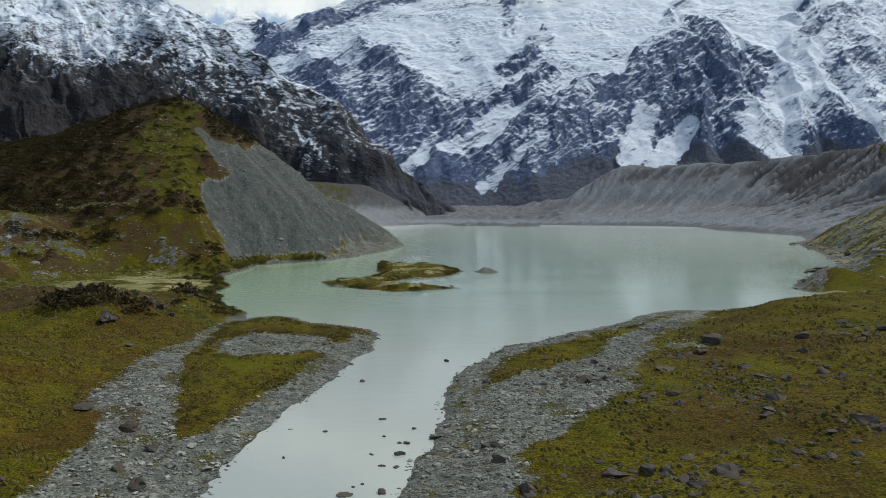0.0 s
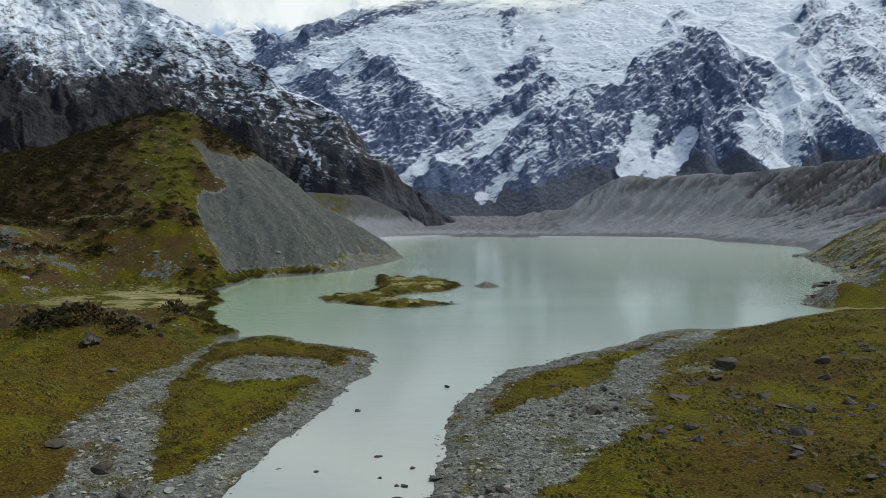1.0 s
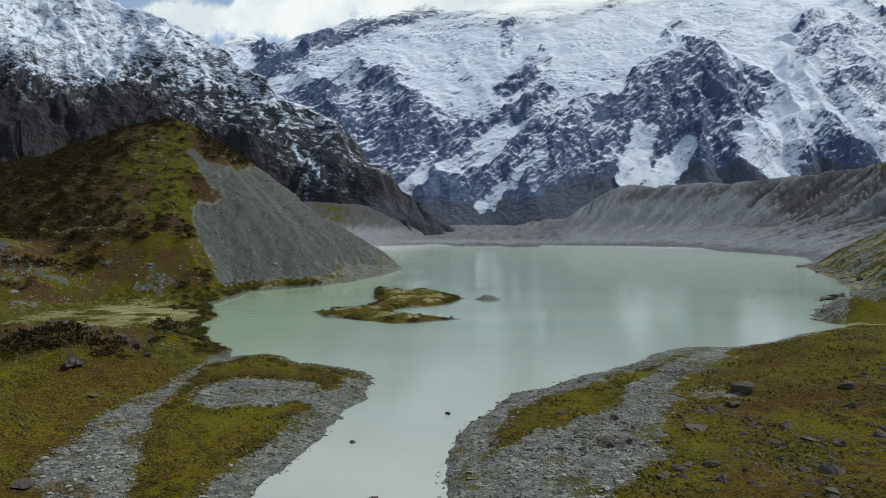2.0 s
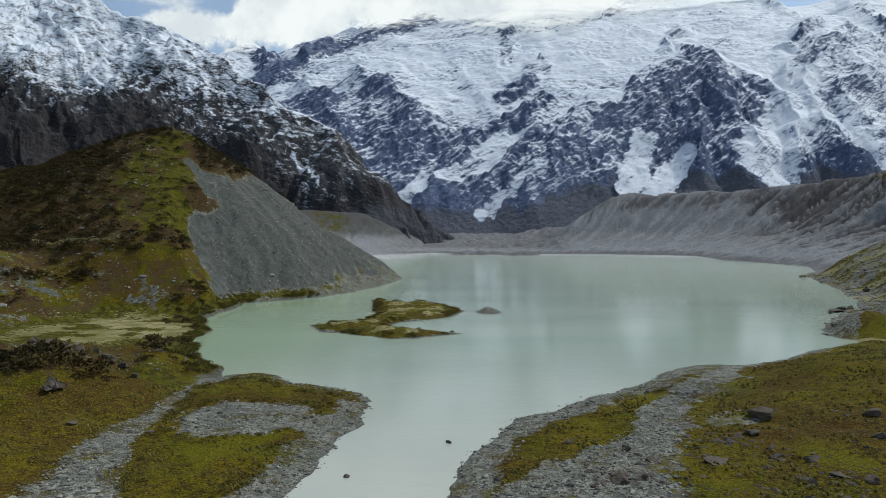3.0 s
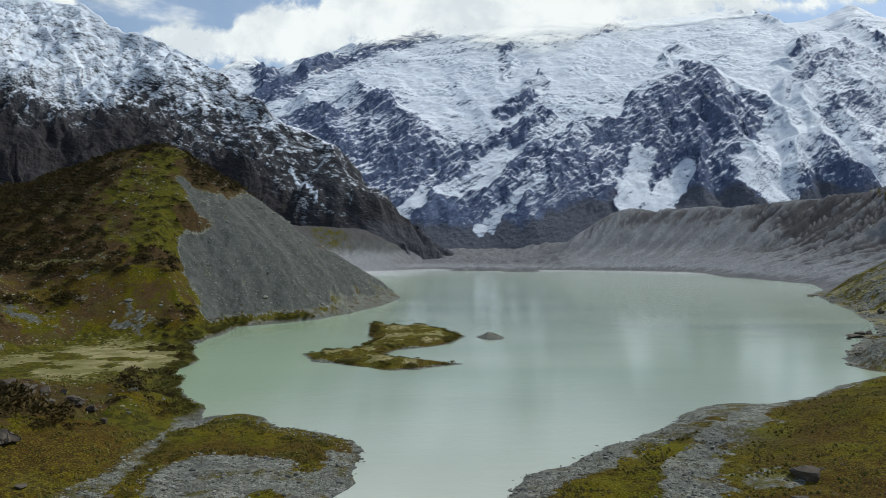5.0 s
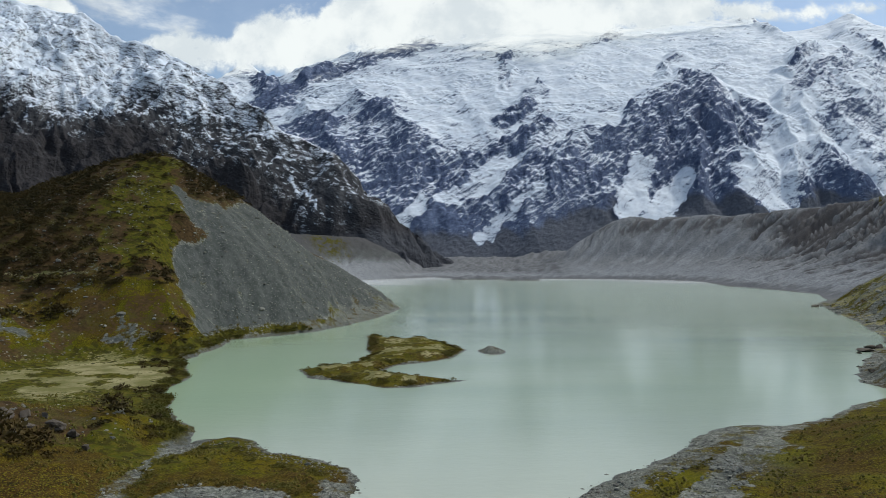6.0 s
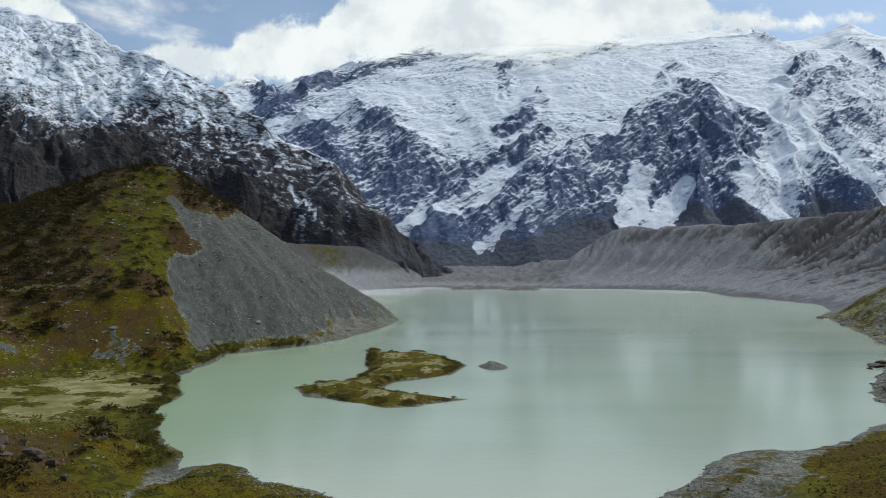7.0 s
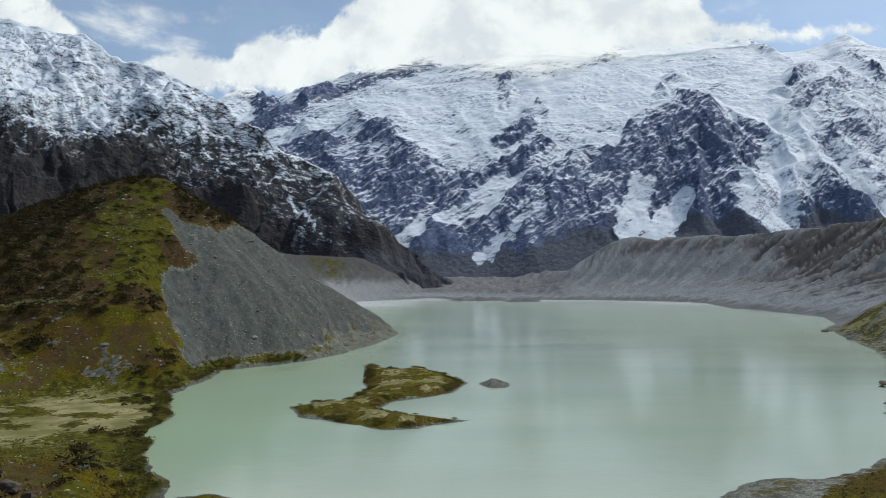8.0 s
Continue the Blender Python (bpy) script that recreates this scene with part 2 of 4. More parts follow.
def cloud_material():
    """Cloud, part of the sky along the summits; its sunlight given as glow."""
    mat, n, p = material("cloud")
    wisps = n.math("ADD", n.math("MULTIPLY", n.noise(p, 0.0045, 6, 0.6), 0.6), n.math("MULTIPLY", n.noise(p, 0.014, 5, 0.6), 0.4))
    alpha = n.remap(n.math("ADD", n.attribute("cover"), n.math("MULTIPLY", n.math("SUBTRACT", wisps, 0.5), 2.4)), 0.22, 0.80)
    color = n.mix(n.remap(n.noise(p, 0.003, 6, 0.55), 0.35, 0.62), (0.74, 0.78, 0.82), (0.96, 0.97, 0.97))
    glow = n.add("ShaderNodeEmission", {"Color": color, "Strength": 0.92}).outputs[0]
    clear = n.add("ShaderNodeBsdfTransparent").outputs[0]
    n.add("ShaderNodeOutputMaterial", {"Surface": n.add("ShaderNodeMixShader", {0: alpha, 1: clear, 2: glow}).outputs[0]})
    return mat


def leaf_material(name, a, b):
    mat, n, p = material(name)
    isl = n.add("ShaderNodeNewGeometry").outputs["Random Per Island"]
    color = n.mix(isl, a, b)
    color = n.mix(n.remap(n.noise(p, 0.12, 4), 0.35, 0.65), color, n.mix(0.5, color, (0.09, 0.055, 0.012)))
    surface(n, color, 0.8, None, specular=0.15)
    return mat


GROUND, WATER_SURFACE = ground_material(), water_material()
STONE, BOULDER = stone_material("stone", (0.052, 0.052, 0.046), (0.405, 0.395, 0.322)), stone_material("boulder", (0.030, 0.022, 0.016), (0.110, 0.088, 0.066))
# Massif tones are bluer and paler: distance haze put into the rock colour.
HAZY_MASSIF_ROCK = rock_face_material("hazy_massif_rock", (0.060, 0.082, 0.145), (0.135, 0.168, 0.258), (0, -0.52, 0.68), 1.0)
SPUR_ROCK = rock_face_material("spur_rock", (0.022, 0.023, 0.027), (0.078, 0.077, 0.080), (0, 0.30, -0.8), 1.5, 1.5, 1.2, 0.5, 0.7)
TUSSOCK = leaf_material("tussock_blades", (0.060, 0.060, 0.008), (0.155, 0.128, 0.026))
LEAVES = leaf_material("shrub_leaves", (0.017, 0.016, 0.006), (0.056, 0.045, 0.014))
FRINGE = leaf_material("fringe_leaves", (0.050, 0.058, 0.009), (0.150, 0.135, 0.028))


# ---------------------------------------------------------------- terrain arithmetic
def lattice(ix, iy, seed):
    """Repeatable random numbers 0..4095 for whole-number places."""
    h = (ix.astype(np.int64) * 374761393 + iy.astype(np.int64) * 668265263 + seed * 362437) & 0xFFFFFFFF
    h = ((h ^ (h >> 13)) * 1274126177) & 0xFFFFFFFF
    h = ((h ^ (h >> 16)) * 2246822519) & 0xFFFFFFFF
    return ((h ^ (h >> 15)) >> 12) & 4095


TURN_X, TURN_Y = np.cos(np.arange(4096) * 6.28318 / 4096), np.sin(np.arange(4096) * 6.28318 / 4096)


def perlin(x, y, seed=0):
    """Gradient noise, about -1..1."""
    ix, iy = np.floor(x), np.floor(y)
    fx, fy = x - ix, y - iy
    u, v = fx * fx * fx * (fx * (fx * 6 - 15) + 10), fy * fy * fy * (fy * (fy * 6 - 15) + 10)
    out = 0.0
    for dx in (0, 1):
        for dy in (0, 1):
            a = lattice(ix + dx, iy + dy, seed)
            w = (u if dx else 1 - u) * (v if dy else 1 - v)
            out = out + w * (TURN_X[a] * (fx - dx) + TURN_Y[a] * (fy - dy))
    return out * 1.5


def fbm(x, y, seed=0, octaves=5, gain=0.5):
    out, amp = 0.0, 1.0
    for n in range(octaves):
        out = out + amp * perlin(x * 2**n, y * 2**n, seed + 17 * n)
        amp *= gain
    return out


def ridged(x, y, seed=0, octaves=5, gain=0.55):
    """Noise with sharp crests, about 0..1.5."""
    out, amp, w = 0.0, 1.0, 1.0
    for n in range(octaves):
        s = (1 - np.abs(perlin(x * 2.03**n, y * 2.03**n, seed + 31 * n))) ** 2
        out, w = out + amp * s * w, np.clip(s * 1.6, 0, 1)
        amp *= gain
    return out


def step(a, b, v):
    t = np.clip((v - a) / (b - a), 0, 1)
    return t * t * (3 - 2 * t)


def to_line(x, y, line, closed=False):
    """Distance to a polyline in plan, and its further values (height, width ...) at the nearest place."""
    pts = np.array(line, float)
    if closed:
        pts = np.concatenate([pts, pts[:1]])
    best, vals = np.full(x.shape, 1e9), np.zeros(x.shape + (pts.shape[1] - 2,))
    for a, b in zip(pts[:-1], pts[1:]):
        ex, ey = b[0] - a[0], b[1] - a[1]
        t = np.clip(((x - a[0]) * ex + (y - a[1]) * ey) / (ex * ex + ey * ey + 1e-9), 0, 1)
        d = np.hypot(x - a[0] - t * ex, y - a[1] - t * ey)
        near = d < best
        best = np.where(near, d, best)
        if pts.shape[1] > 2:
            vals = np.where(near[..., None], a[2:] + t[..., None] * (b[2:] - a[2:]), vals)
    return best, vals


def inside(x, y, poly):
    """Signed distance to an outline, positive inside."""
    odd = np.zeros(x.shape, bool)
    for (ax, ay), (bx, by) in zip(poly, poly[1:] + poly[:1]):
        if ay != by:
            odd ^= ((ay > y) != (by > y)) & (x < (bx - ax) * (y - ay) / (by - ay) + ax)
    d, _ = to_line(x, y, poly, True)
    return np.where(odd, d, -d)


# ---------------------------------------------------------------- the plan of the shores
RIVER_RIGHT = [(-8, -80), (-5, 0), (-4, 20), (-3.4, 48), (-2.3, 55), (-1, 58), (-0.4, 65), (0, 73), (0.8, 79), (1.9, 84.5), (5.1, 95),
               (9.9, 104), (17.7, 111), (24.5, 118), (32, 125.5), (39, 135), (46, 141.5), (55, 142), (61, 144), (74, 155), (84, 162), (93, 170)]
LAKE_RIGHT = [(91, 181), (107, 206), (121, 226), (131, 241), (136, 241), (157, 276), (162, 290), (182, 333), (193, 364), (212, 409),
              (232, 458), (262, 500), (300, 580), (308, 662), (305, 767), (345, 940), (330, 1015), (268, 1090), (161, 1165), (110, 1195), (69, 1212),
              (20, 1250), (-19, 1320), (-80, 1200), (-124, 1130), (-135, 950), (-110, 750), (-60, 560), (-25, 442)]
LAKE_LEFT = [(-27, 399), (-33, 357), (-43, 321), (-51, 299), (-62, 286), (-74, 272), (-71, 252), (-72, 224), (-60, 193), (-58.5, 178),
             (-53, 167), (-51, 159), (-46, 148), (-41, 140), (-40.5, 135), (-39.5, 129), (-36.5, 128.5), (-35.5, 134), (-33, 136), (-28.5, 133),
             (-24.5, 127), (-22, 126.5), (-17, 122), (-13.5, 119.5)]
RIVER_LEFT = [(-11, 115), (-10.6, 110.5), (-10.8, 102), (-12.3, 94), (-13.9, 87), (-14.1, 81), (-14.8, 75), (-16.2, 69.5), (-16.4, 64),
              (-17, 59), (-17.4, 54), (-17.6, 48), (-19, 20), (-22, 0), (-30, -80)]
WATER = RIVER_RIGHT + LAKE_RIGHT + LAKE_LEFT + RIVER_LEFT
ISLAND = [(-36, 201.5), (-31, 191.5), (-24, 186), (-17.5, 181.5), (-12, 177), (-5, 178), (-3, 181), (5.5, 186), (-3, 189), (-11, 194.5),
          (-15, 199), (-12, 210), (-3.5, 216), (2.5, 223), (7.5, 242), (1.5, 259), (-8.5, 279), (-16, 273), (-27, 286), (-23.5, 244),
          (-21, 233), (-24, 213), (-32, 208)]
BAR_GRASS = [(-34, 90), (-35, 104), (-38, 120), (-35, 128), (-31, 130), (-24, 121.5), (-18, 118), (-13.9, 115.4), (-15, 111), (-14.6, 106), (-16.5, 103.5),
             (-18, 107.5), (-23.2, 109.4), (-29.9, 108.8), (-33, 105.3), (-32.8, 99), (-31.7, 94.2), (-27.6, 92.1), (-24.8, 93.2), (-21.4, 94), (-18.4, 97.1), (-16.5, 95.4),
             (-17.5, 90), (-17.4, 82), (-19, 75.5), (-20.5, 72),
             (-21, 66), (-21.6, 60), (-22.5, 55), (-24.7, 63), (-28, 73)]
LEFT_GRASS = [(-40, 141), (-40, 128), (-38, 115), (-38, 102), (-39, 96), (-39, 88.5), (-38, 80), (-37.7, 73.5), (-34.7, 68), (-31.5, 65),
              (-29.7, 58.5), (-29, 52), (-28.7, 46), (-29, -80), (-600, -80), (-600, 500), (-60, 420), (-46, 322), (-54, 298), (-76, 274),
              (-74, 252), (-75, 224), (-62, 193), (-56, 167), (-48, 148)]
STRIP_GRASS = [(3.7, 75.5), (4.9, 79.5), (6.5, 84), (9, 94), (16.5, 102.5), (24.5, 110), (31, 117), (40, 128), (43, 131.5), (39.6, 127.5),
               (35.2, 120), (29.7, 110.2), (25.4, 102.8), (20.9, 93.5), (16.9, 88.9), (10.3, 83.7), (7.5, 79.2)]
MEADOW = [(4, -80), (5.3, 44), (4.6, 46.5), (6.7, 49), (6.3, 53), (5.5, 54), (7.3, 57.3), (9.2, 57.5), (11, 62), (17, 70),
          (20, 72.5), (22.5, 82.3), (25.7, 88), (29.7, 97.2), (30.4, 104), (33.2, 107.5), (43.2, 118.2), (53, 134), (60, 141), (75, 152), (88, 163), (105, 185), (135, 215), (160, 240), (600, 300), (600, -80)]
BENCH = [(-95, 234), (-99, 212), (-112, 184), (-128, 168), (-200, 120), (-500, 150), (-500, 420), (-120, 330)]
HILL_CREST = [(-420, 440, 38), (-330, 415, 46), (-228, 392, 62), (-204, 385, 63), (-181, 378, 70), (-156, 366, 74), (-139, 358, 77), (-128, 354, 77),
              (-123, 360, 72), (-114, 372, 65), (-108, 382, 62), (-98, 394, 54), (-87, 404, 45), (-75, 412, 34), (-62, 420, 27), (-49, 429, 18), (-35, 438, 9), (-27, 445, 1)]


LUSH = [(-131, 342), (-139, 315), (-133, 291), (-124, 280), (-116, 264), (-104, 258), (-96, 275), (-98, 289), (-103, 293), (-101, 305),
        (-113, 323), (-121, 342)]
SCREE = [(-100, 325), (-106, 321), (-114.5, 324), (-103, 307), (-94, 304), (-98.5, 290), (-96, 280), (-85, 262), (-78, 248), (-60, 258), (-25, 330),
         (-15, 445), (-60, 460), (-97, 396), (-97, 360), (-96, 338), (-98, 328)]
BENCH_RIM = [(-210, 272), (-165, 259), (-140, 253), (-114, 250)]


def hill_side(x, y):
    """Metres beyond the line where the hill's turf ends and its bare lake side begins."""
    return np.where(y < 352, x + 126 - (352 - y) * 0.52, (x + 126) * 0.75 + (352 - y) * 0.55)


def wall_relief(x, y, s):
    """Gullies down the moraine wall, broad and narrow, and how far it is torn open."""
    along = np.arctan2(y - 760, x + 150) * 520
    bend = 0.25 * fbm(x / 60, y / 60, 26, 3)
    broad = ridged(along / 44 + bend, s / 900, 21, 3) - 1.1
    narrow = ridged(along / 13 + 2 * bend, s / 300, 27, 3) - 1.1
    aside = x / np.maximum(y, 60)
    torn = step(0.42, 0.49, aside + 0.07 * fbm(x / 70, y / 70, 22, 4)) * step(0.70, 0.62, aside)
    return broad, narrow, torn, aside


def ground_height(x, y, fine=True):
    """Height of the ground, and the distance from the water's edge (positive on land)."""
    wob = 1.2 * fbm(x / 9, y / 9, 3, 3) * step(20, 120, y) + 0.35 * fbm(x / 2.2, y / 2.2, 4, 2)
    s = -inside(x, y, WATER)
    isl = inside(x, y, ISLAND)
    islet = 3.2 - np.hypot((x - 15) * 0.75, (y - 238) * 0.42)
    bars = np.maximum(14 - np.hypot((x - 122) * 0.55, (y - 1065) * 0.8), 20 - np.hypot((x - 62) * 0.36, y - 1135)) + 6 * fbm(x / 22, y / 30, 24, 3)
    s = np.maximum.reduce([s, isl, islet, bars]) + wob * np.where(s > -40, 1, 0.3)
    far = step(300, 800, np.hypot(x, y))
    h = np.where(s > 0, 1.1 * (1 - np.exp(-np.maximum(s, 0) / 7)) + 0.012 * np.clip(s, 0, 40), np.maximum(0.16 * s, -4))
    land = step(0, 6, s)
    # island hummocks
    h = h + (3.6 + 2.5 * fbm(x / 9, y / 14, 25, 3)) * step(0, 10, bars) * (bars > -1) + (0.7 + 0.8 * fbm(x / 2.5, y / 4, 13, 3)) * step(0.3, 2.2, islet)
    h = h + step(0, 4, isl) * (0.35 + 0.55 * fbm(x / 9, y / 12, 8, 4))
    # the meadow beside the river, with its swell towards the lake
    m = inside(x, y, MEADOW)
    h = h + step(0, 30, m) * 1.3 + 3.1 * np.exp(-(((y - 116) / 26) ** 2)) * step(24, 66, x) * step(0, 14, m)
    h = h - 0.9 * np.exp(-(np.hypot((x - 39) / 2.6, (y - 119) / 3.2)) ** 2) - 0.8 * np.exp(-(np.hypot((x - 33.5) / 1.6, (y - 113) / 2.4)) ** 2)
    # stony bank on the far side of the bay
    bank = step(85, 130, x) * step(175, 225, y) * (1 - step(470, 560, y))
    h = h + bank * np.minimum(0.5 * np.clip(s - 3, 0, 200), 24) * step(2, 20, s)
    h = h + 4.5 * np.exp(-(np.hypot((x - 103) / 9, (y - 183) / 9)) ** 2) * step(0, 5, s)
    # swell of the grass beside the dry channel
    g = inside(x, y, LEFT_GRASS)
    hummock = fbm(x / 21, y / 26, 9, 4) + 0.25 * fbm(x / 6, y / 7, 10, 2)
    h = h + (np.clip(0.07 * (-40 - x), 0, 5) + 1.9 * hummock + 0.9) * step(0, 9, g) * (1 - step(130, 165, y))
    h = h + 0.8 * step(2, 14, m) * hummock
    h = h + 2.4 * np.exp(-(((x + 62) / 17) ** 2 + ((y - 128) / 15) ** 2)) + 1.2 * np.exp(-(((x + 50) / 9) ** 2 + ((y - 108) / 9) ** 2))
    # bench and moraine hill
    b = inside(x, y, BENCH)
    rough = fbm(x / 30, y / 30, 11, 4)
    h = np.maximum(h, np.minimum(0.52 * b, 19 + 0.02 * b) + 2.5 * rough * step(0, 20, b))
    d, v = to_line(x, y, HILL_CREST)
    gully = ridged(x / 28, y / 28, 12, 3) - 0.7
    fall = 0.58 + 0.20 * step(-12, 18, hill_side(x, y))
    crest = v[..., 0] + 6 - fall * (np.sqrt(d * d + 90) - 9.5) - 5.7 + (1.6 * rough + 1.2 * gully) * step(2, 25, d)
    crest = np.minimum(crest, 1.15 * (s - 0.6) + 2.0 * gully * step(4, 20, s))
    k = 4.0
    h = np.where(v[..., 0] > 0.1, np.maximum(h, crest) + 0.25 * k * np.maximum(1 - np.abs(h - crest) / k, 0) ** 2 * (land > 0), h)
    # moraine walls round the head of the lake
    wall = np.where(x > 60, step(440, 560, y), step(620, 980, y))
    slope = np.interp(x, [-250, -100, -40, 60, 200, 330], [0.74, 0.70, 0.12, 0.10, 0.26, 0.31])
    broad, narrow, torn, aside = wall_relief(x, y, s)
    top = np.where(x < -40, np.interp(x, [-700, -150, -40], [78, 74, 20]),
                   np.interp(aside, [-0.03, 0.06, 0.10, 0.14, 0.18, 0.22, 0.26, 0.30, 0.40, 0.48, 0.58, 0.8], [14, 11, 13, 24, 48, 84, 110, 104, 104, 106, 110, 116]))
    rise = slope * np.maximum(s - 6, 0) + 0.32 * np.maximum(s - 116, 0) * step(60, 240, x)
    part = rise / top
    rise = rise + (12 * broad + 6 * narrow) * step(0.10, 0.40, part) * torn + (5 * broad + 3.5 * narrow) * step(0.55, 0.80, part) * (x > 0) + 2.2 * narrow * step(10, 40, rise)
    top = top + (4 * broad + 2 * narrow) * (x > 100) + (5 * fbm(x / 40, y / 60, 23, 4) + 30 * step(1350, 2300, y)) * step(-60, 0, x) * step(0.2, 0.15, aside)
    w = top - np.log1p(np.exp(np.clip((top - rise) / 5, -30, 30))) * 5
    h = h + wall * np.maximum(w, 0) * step(0, 10, s)
    if fine:
        h = h + land * (0.22 * fbm(x / 5, y / 5, 5, 4) + 0.07 * fbm(x / 1.1, y / 1.1, 6, 3)) * (1 - 0.3 * far)
        h = h + far * land * 1.5 * fbm(x / 25, y / 25, 7, 4)
    return h, s, g, m, b, crest, isl


# ---------------------------------------------------------------- mountains
SPUR_CREST = [(-3200, 2300, 900), (-1900, 2080, 890), (-1280, 2050, 815), (-1165, 2050, 772), (-1050, 2050, 748), (-847, 2000, 656), (-747, 1950, 609),
              (-581, 1850, 510), (-481, 1780, 434), (-409, 1720, 371), (-281, 1620, 292), (-215, 1560, 244), (-165, 1500, 175),
              (-126, 1440, 83), (-65, 1400, 28)]
MASSIF_X = [-4000, -1718, -1430, -1214, -1069, -925, -636, -275, -21, 450, 994, 1358, 1685, 1940, 2120, 2339, 2632, 2922, 4200]
MASSIF_Z = [1250, 1202, 1201, 1280, 1207, 1236, 1351, 1433, 1440, 1504, 1512, 1526, 1561, 1582, 1489, 1507, 1580, 1513, 1400]


def massif_base(x, y):
    zc = np.interp(x, MASSIF_X, MASSIF_Z) + 0 * y
    q = (y - 2450) / 2000
    qc = np.clip(q, 0, 1)
    z = 40 + (zc - 40) * (qc + 0.10 * np.sin(np.pi * qc))
    return np.where(q > 1, zc - (q - 1) * 1500, np.where(q < 0, 40 + q * 150, z))


# crest lines on the face of the massif: height over the face, half width, and plan points
MAIN_PEAK = [
    (60, 45, [(1226, 3481), (1193, 3367)]),
    (165, 160, [(1262, 3340), (1233, 2970), (1188, 2762), (1161, 2608)]),
    (120, 150, [(1226, 3400), (1026, 3140), (783, 2996), (531, 2826), (321, 2620)]),
    (100, 120, [(1249, 3286), (1078, 2974), (1043, 2764), (962, 2610)]),
    (80, 110, [(976, 3066), (790, 2852), (612, 2690)]),
    (90, 110, [(1250, 3330), (1400, 3180), (1480, 3020), (1490, 2860)]),
    (60, 60, [(1335, 3788), (1214, 3634), (1106, 3513)]),
    (130, 130, [(1367, 2720), (1461, 2812), (1568, 2900), (1586, 2754), (1619, 2648)]),
]
SUMMITS = [
    (60, 130, [(2640, 4435), (2468, 4110), (2431, 3934), (2359, 3678)]),
    (90, 80, [(2123, 3904), (1852, 3574), (1709, 3424)]),
    (110, 110, [(2190, 3714), (1895, 3444), (1657, 3262), (1588, 3182)]),
    (90, 110, [(2271, 3511), (2131, 3463), (1963, 3370)]),
    (90, 130, [(1849, 3317), (1680, 3114), (1582, 3030)]),
    (110, 140, [(2197, 3536), (1800, 3048), (1738, 2748)]),
    (60, 80, [(1848, 4310), (2000, 4440), (1935, 4006), (1929, 3835)]),
    (30, 60, [(894, 3956), (1043, 4251), (1149, 4387)]),
]
BUTTRESSES = [
    (70, 120, [(-954, 4040), (-730, 3982), (-619, 4098), (-436, 4266), (-267, 4350), (-37, 4395)]),
    (45, 90, [(-690, 3982), (-700, 3604), (-809, 3450)]),
    (40, 80, [(-436, 4266), (-420, 3900)]),
    (50, 120, [(-1277, 4438), (-1147, 4438), (-920, 3831), (-861, 3588)]),
    (38, 36, [(352, 3850), (331, 3707), (326, 3423)]),
    (55, 70, [(485, 3401), (398, 3188), (262, 3118)]),
    (50, 60, [(478, 3073), (330, 2949)]),
    (45, 120, [(329, 3164), (130, 3026)]),
    (80, 130, [(-374, 3390), (-225, 3210), (-90, 3022)]),
    (60, 110, [(-600, 3330), (-480, 3080), (-400, 2900)]),
    (60, 80, [(-107, 2574), (-15, 2634), (58, 2595)]),
]
# snow and ice lying on the face: amount, half width, plan points
ICEFIELDS = [
    (0.9, 190, [(-381, 3454), (-103, 3508), (186, 3138), (432, 3262), (685, 3210), (994, 3460), (1404, 3800), (1683, 3732), (2202, 4008)]),
    (0.8, 260, [(-17, 3226), (211, 3522), (642, 3532), (1166, 3834)]),
    (0.9, 55, [(910, 3448), (599, 3159), (394, 2978), (239, 2859), (184, 2746)]),
    (0.7, 60, [(587, 3110), (415, 2970), (261, 2866), (138, 2742)]),
    (1.1, 105, [(1323, 3440), (1500, 3338), (1600, 3120), (1498, 2950), (1408, 2842), (1222, 2648)]),
    (1.0, 80, [(1367, 3395), (1475, 3329), (1641, 3388)]),
    (0.7, 110, [(-747, 3340), (-484, 3392), (-321, 3404)]),
]
SNOW_GULLIES = [
    (1.3, 48, [(812, 2810), (701, 2620)]),
    (1.3, 48, [(968, 2740), (807, 2620)]),
    (1.1, 60, [(1622, 2892), (1668, 2778), (1717, 2650)]),
    (1.4, 36, [(-69, 2642), (-170, 2558), (-132, 2500)]),
    (0.8, 30, [(392, 2660), (267, 2603), (150, 2530)]),
    (0.8, 34, [(185, 2759), (50, 2697), (-68, 2660)]),
    (0.5, 40, [(468, 2856), (592, 2900)]),
    (0.6, 24, [(1300, 3010), (1240, 2860)]),
]
# rock standing bare: the same, with less snow
PEAK_ROCK = [
    (-0.12, 190, [(932, 3084), (1066, 2910), (1003, 2688)]),
    (-0.35, 75, [(861, 3175), (963, 3173)]),
    (-0.20, 110, [(1240, 3400), (1250, 3334), (1233, 2970)]),
    (-0.9, 26, [(1226, 3481), (1193, 3367)]),
    (-0.9, 34, [(1335, 3788), (1214, 3634), (1106, 3513)]),
    (-0.9, 38, [(2123, 3904), (1852, 3574), (1709, 3424)]),
    (-0.6, 42, [(2190, 3714), (1895, 3444), (1657, 3262), (1588, 3182)]),
    (-0.15, 80, [(1849, 3317), (1680, 3114), (1582, 3030)]),
    (-0.7, 45, [(2271, 3511), (2131, 3463), (1963, 3370)]),
    (-0.8, 34, [(2468, 4110), (2431, 3934), (2359, 3678)]),
    (-0.7, 30, [(1848, 4310), (2000, 4440), (1935, 4006)]),
]
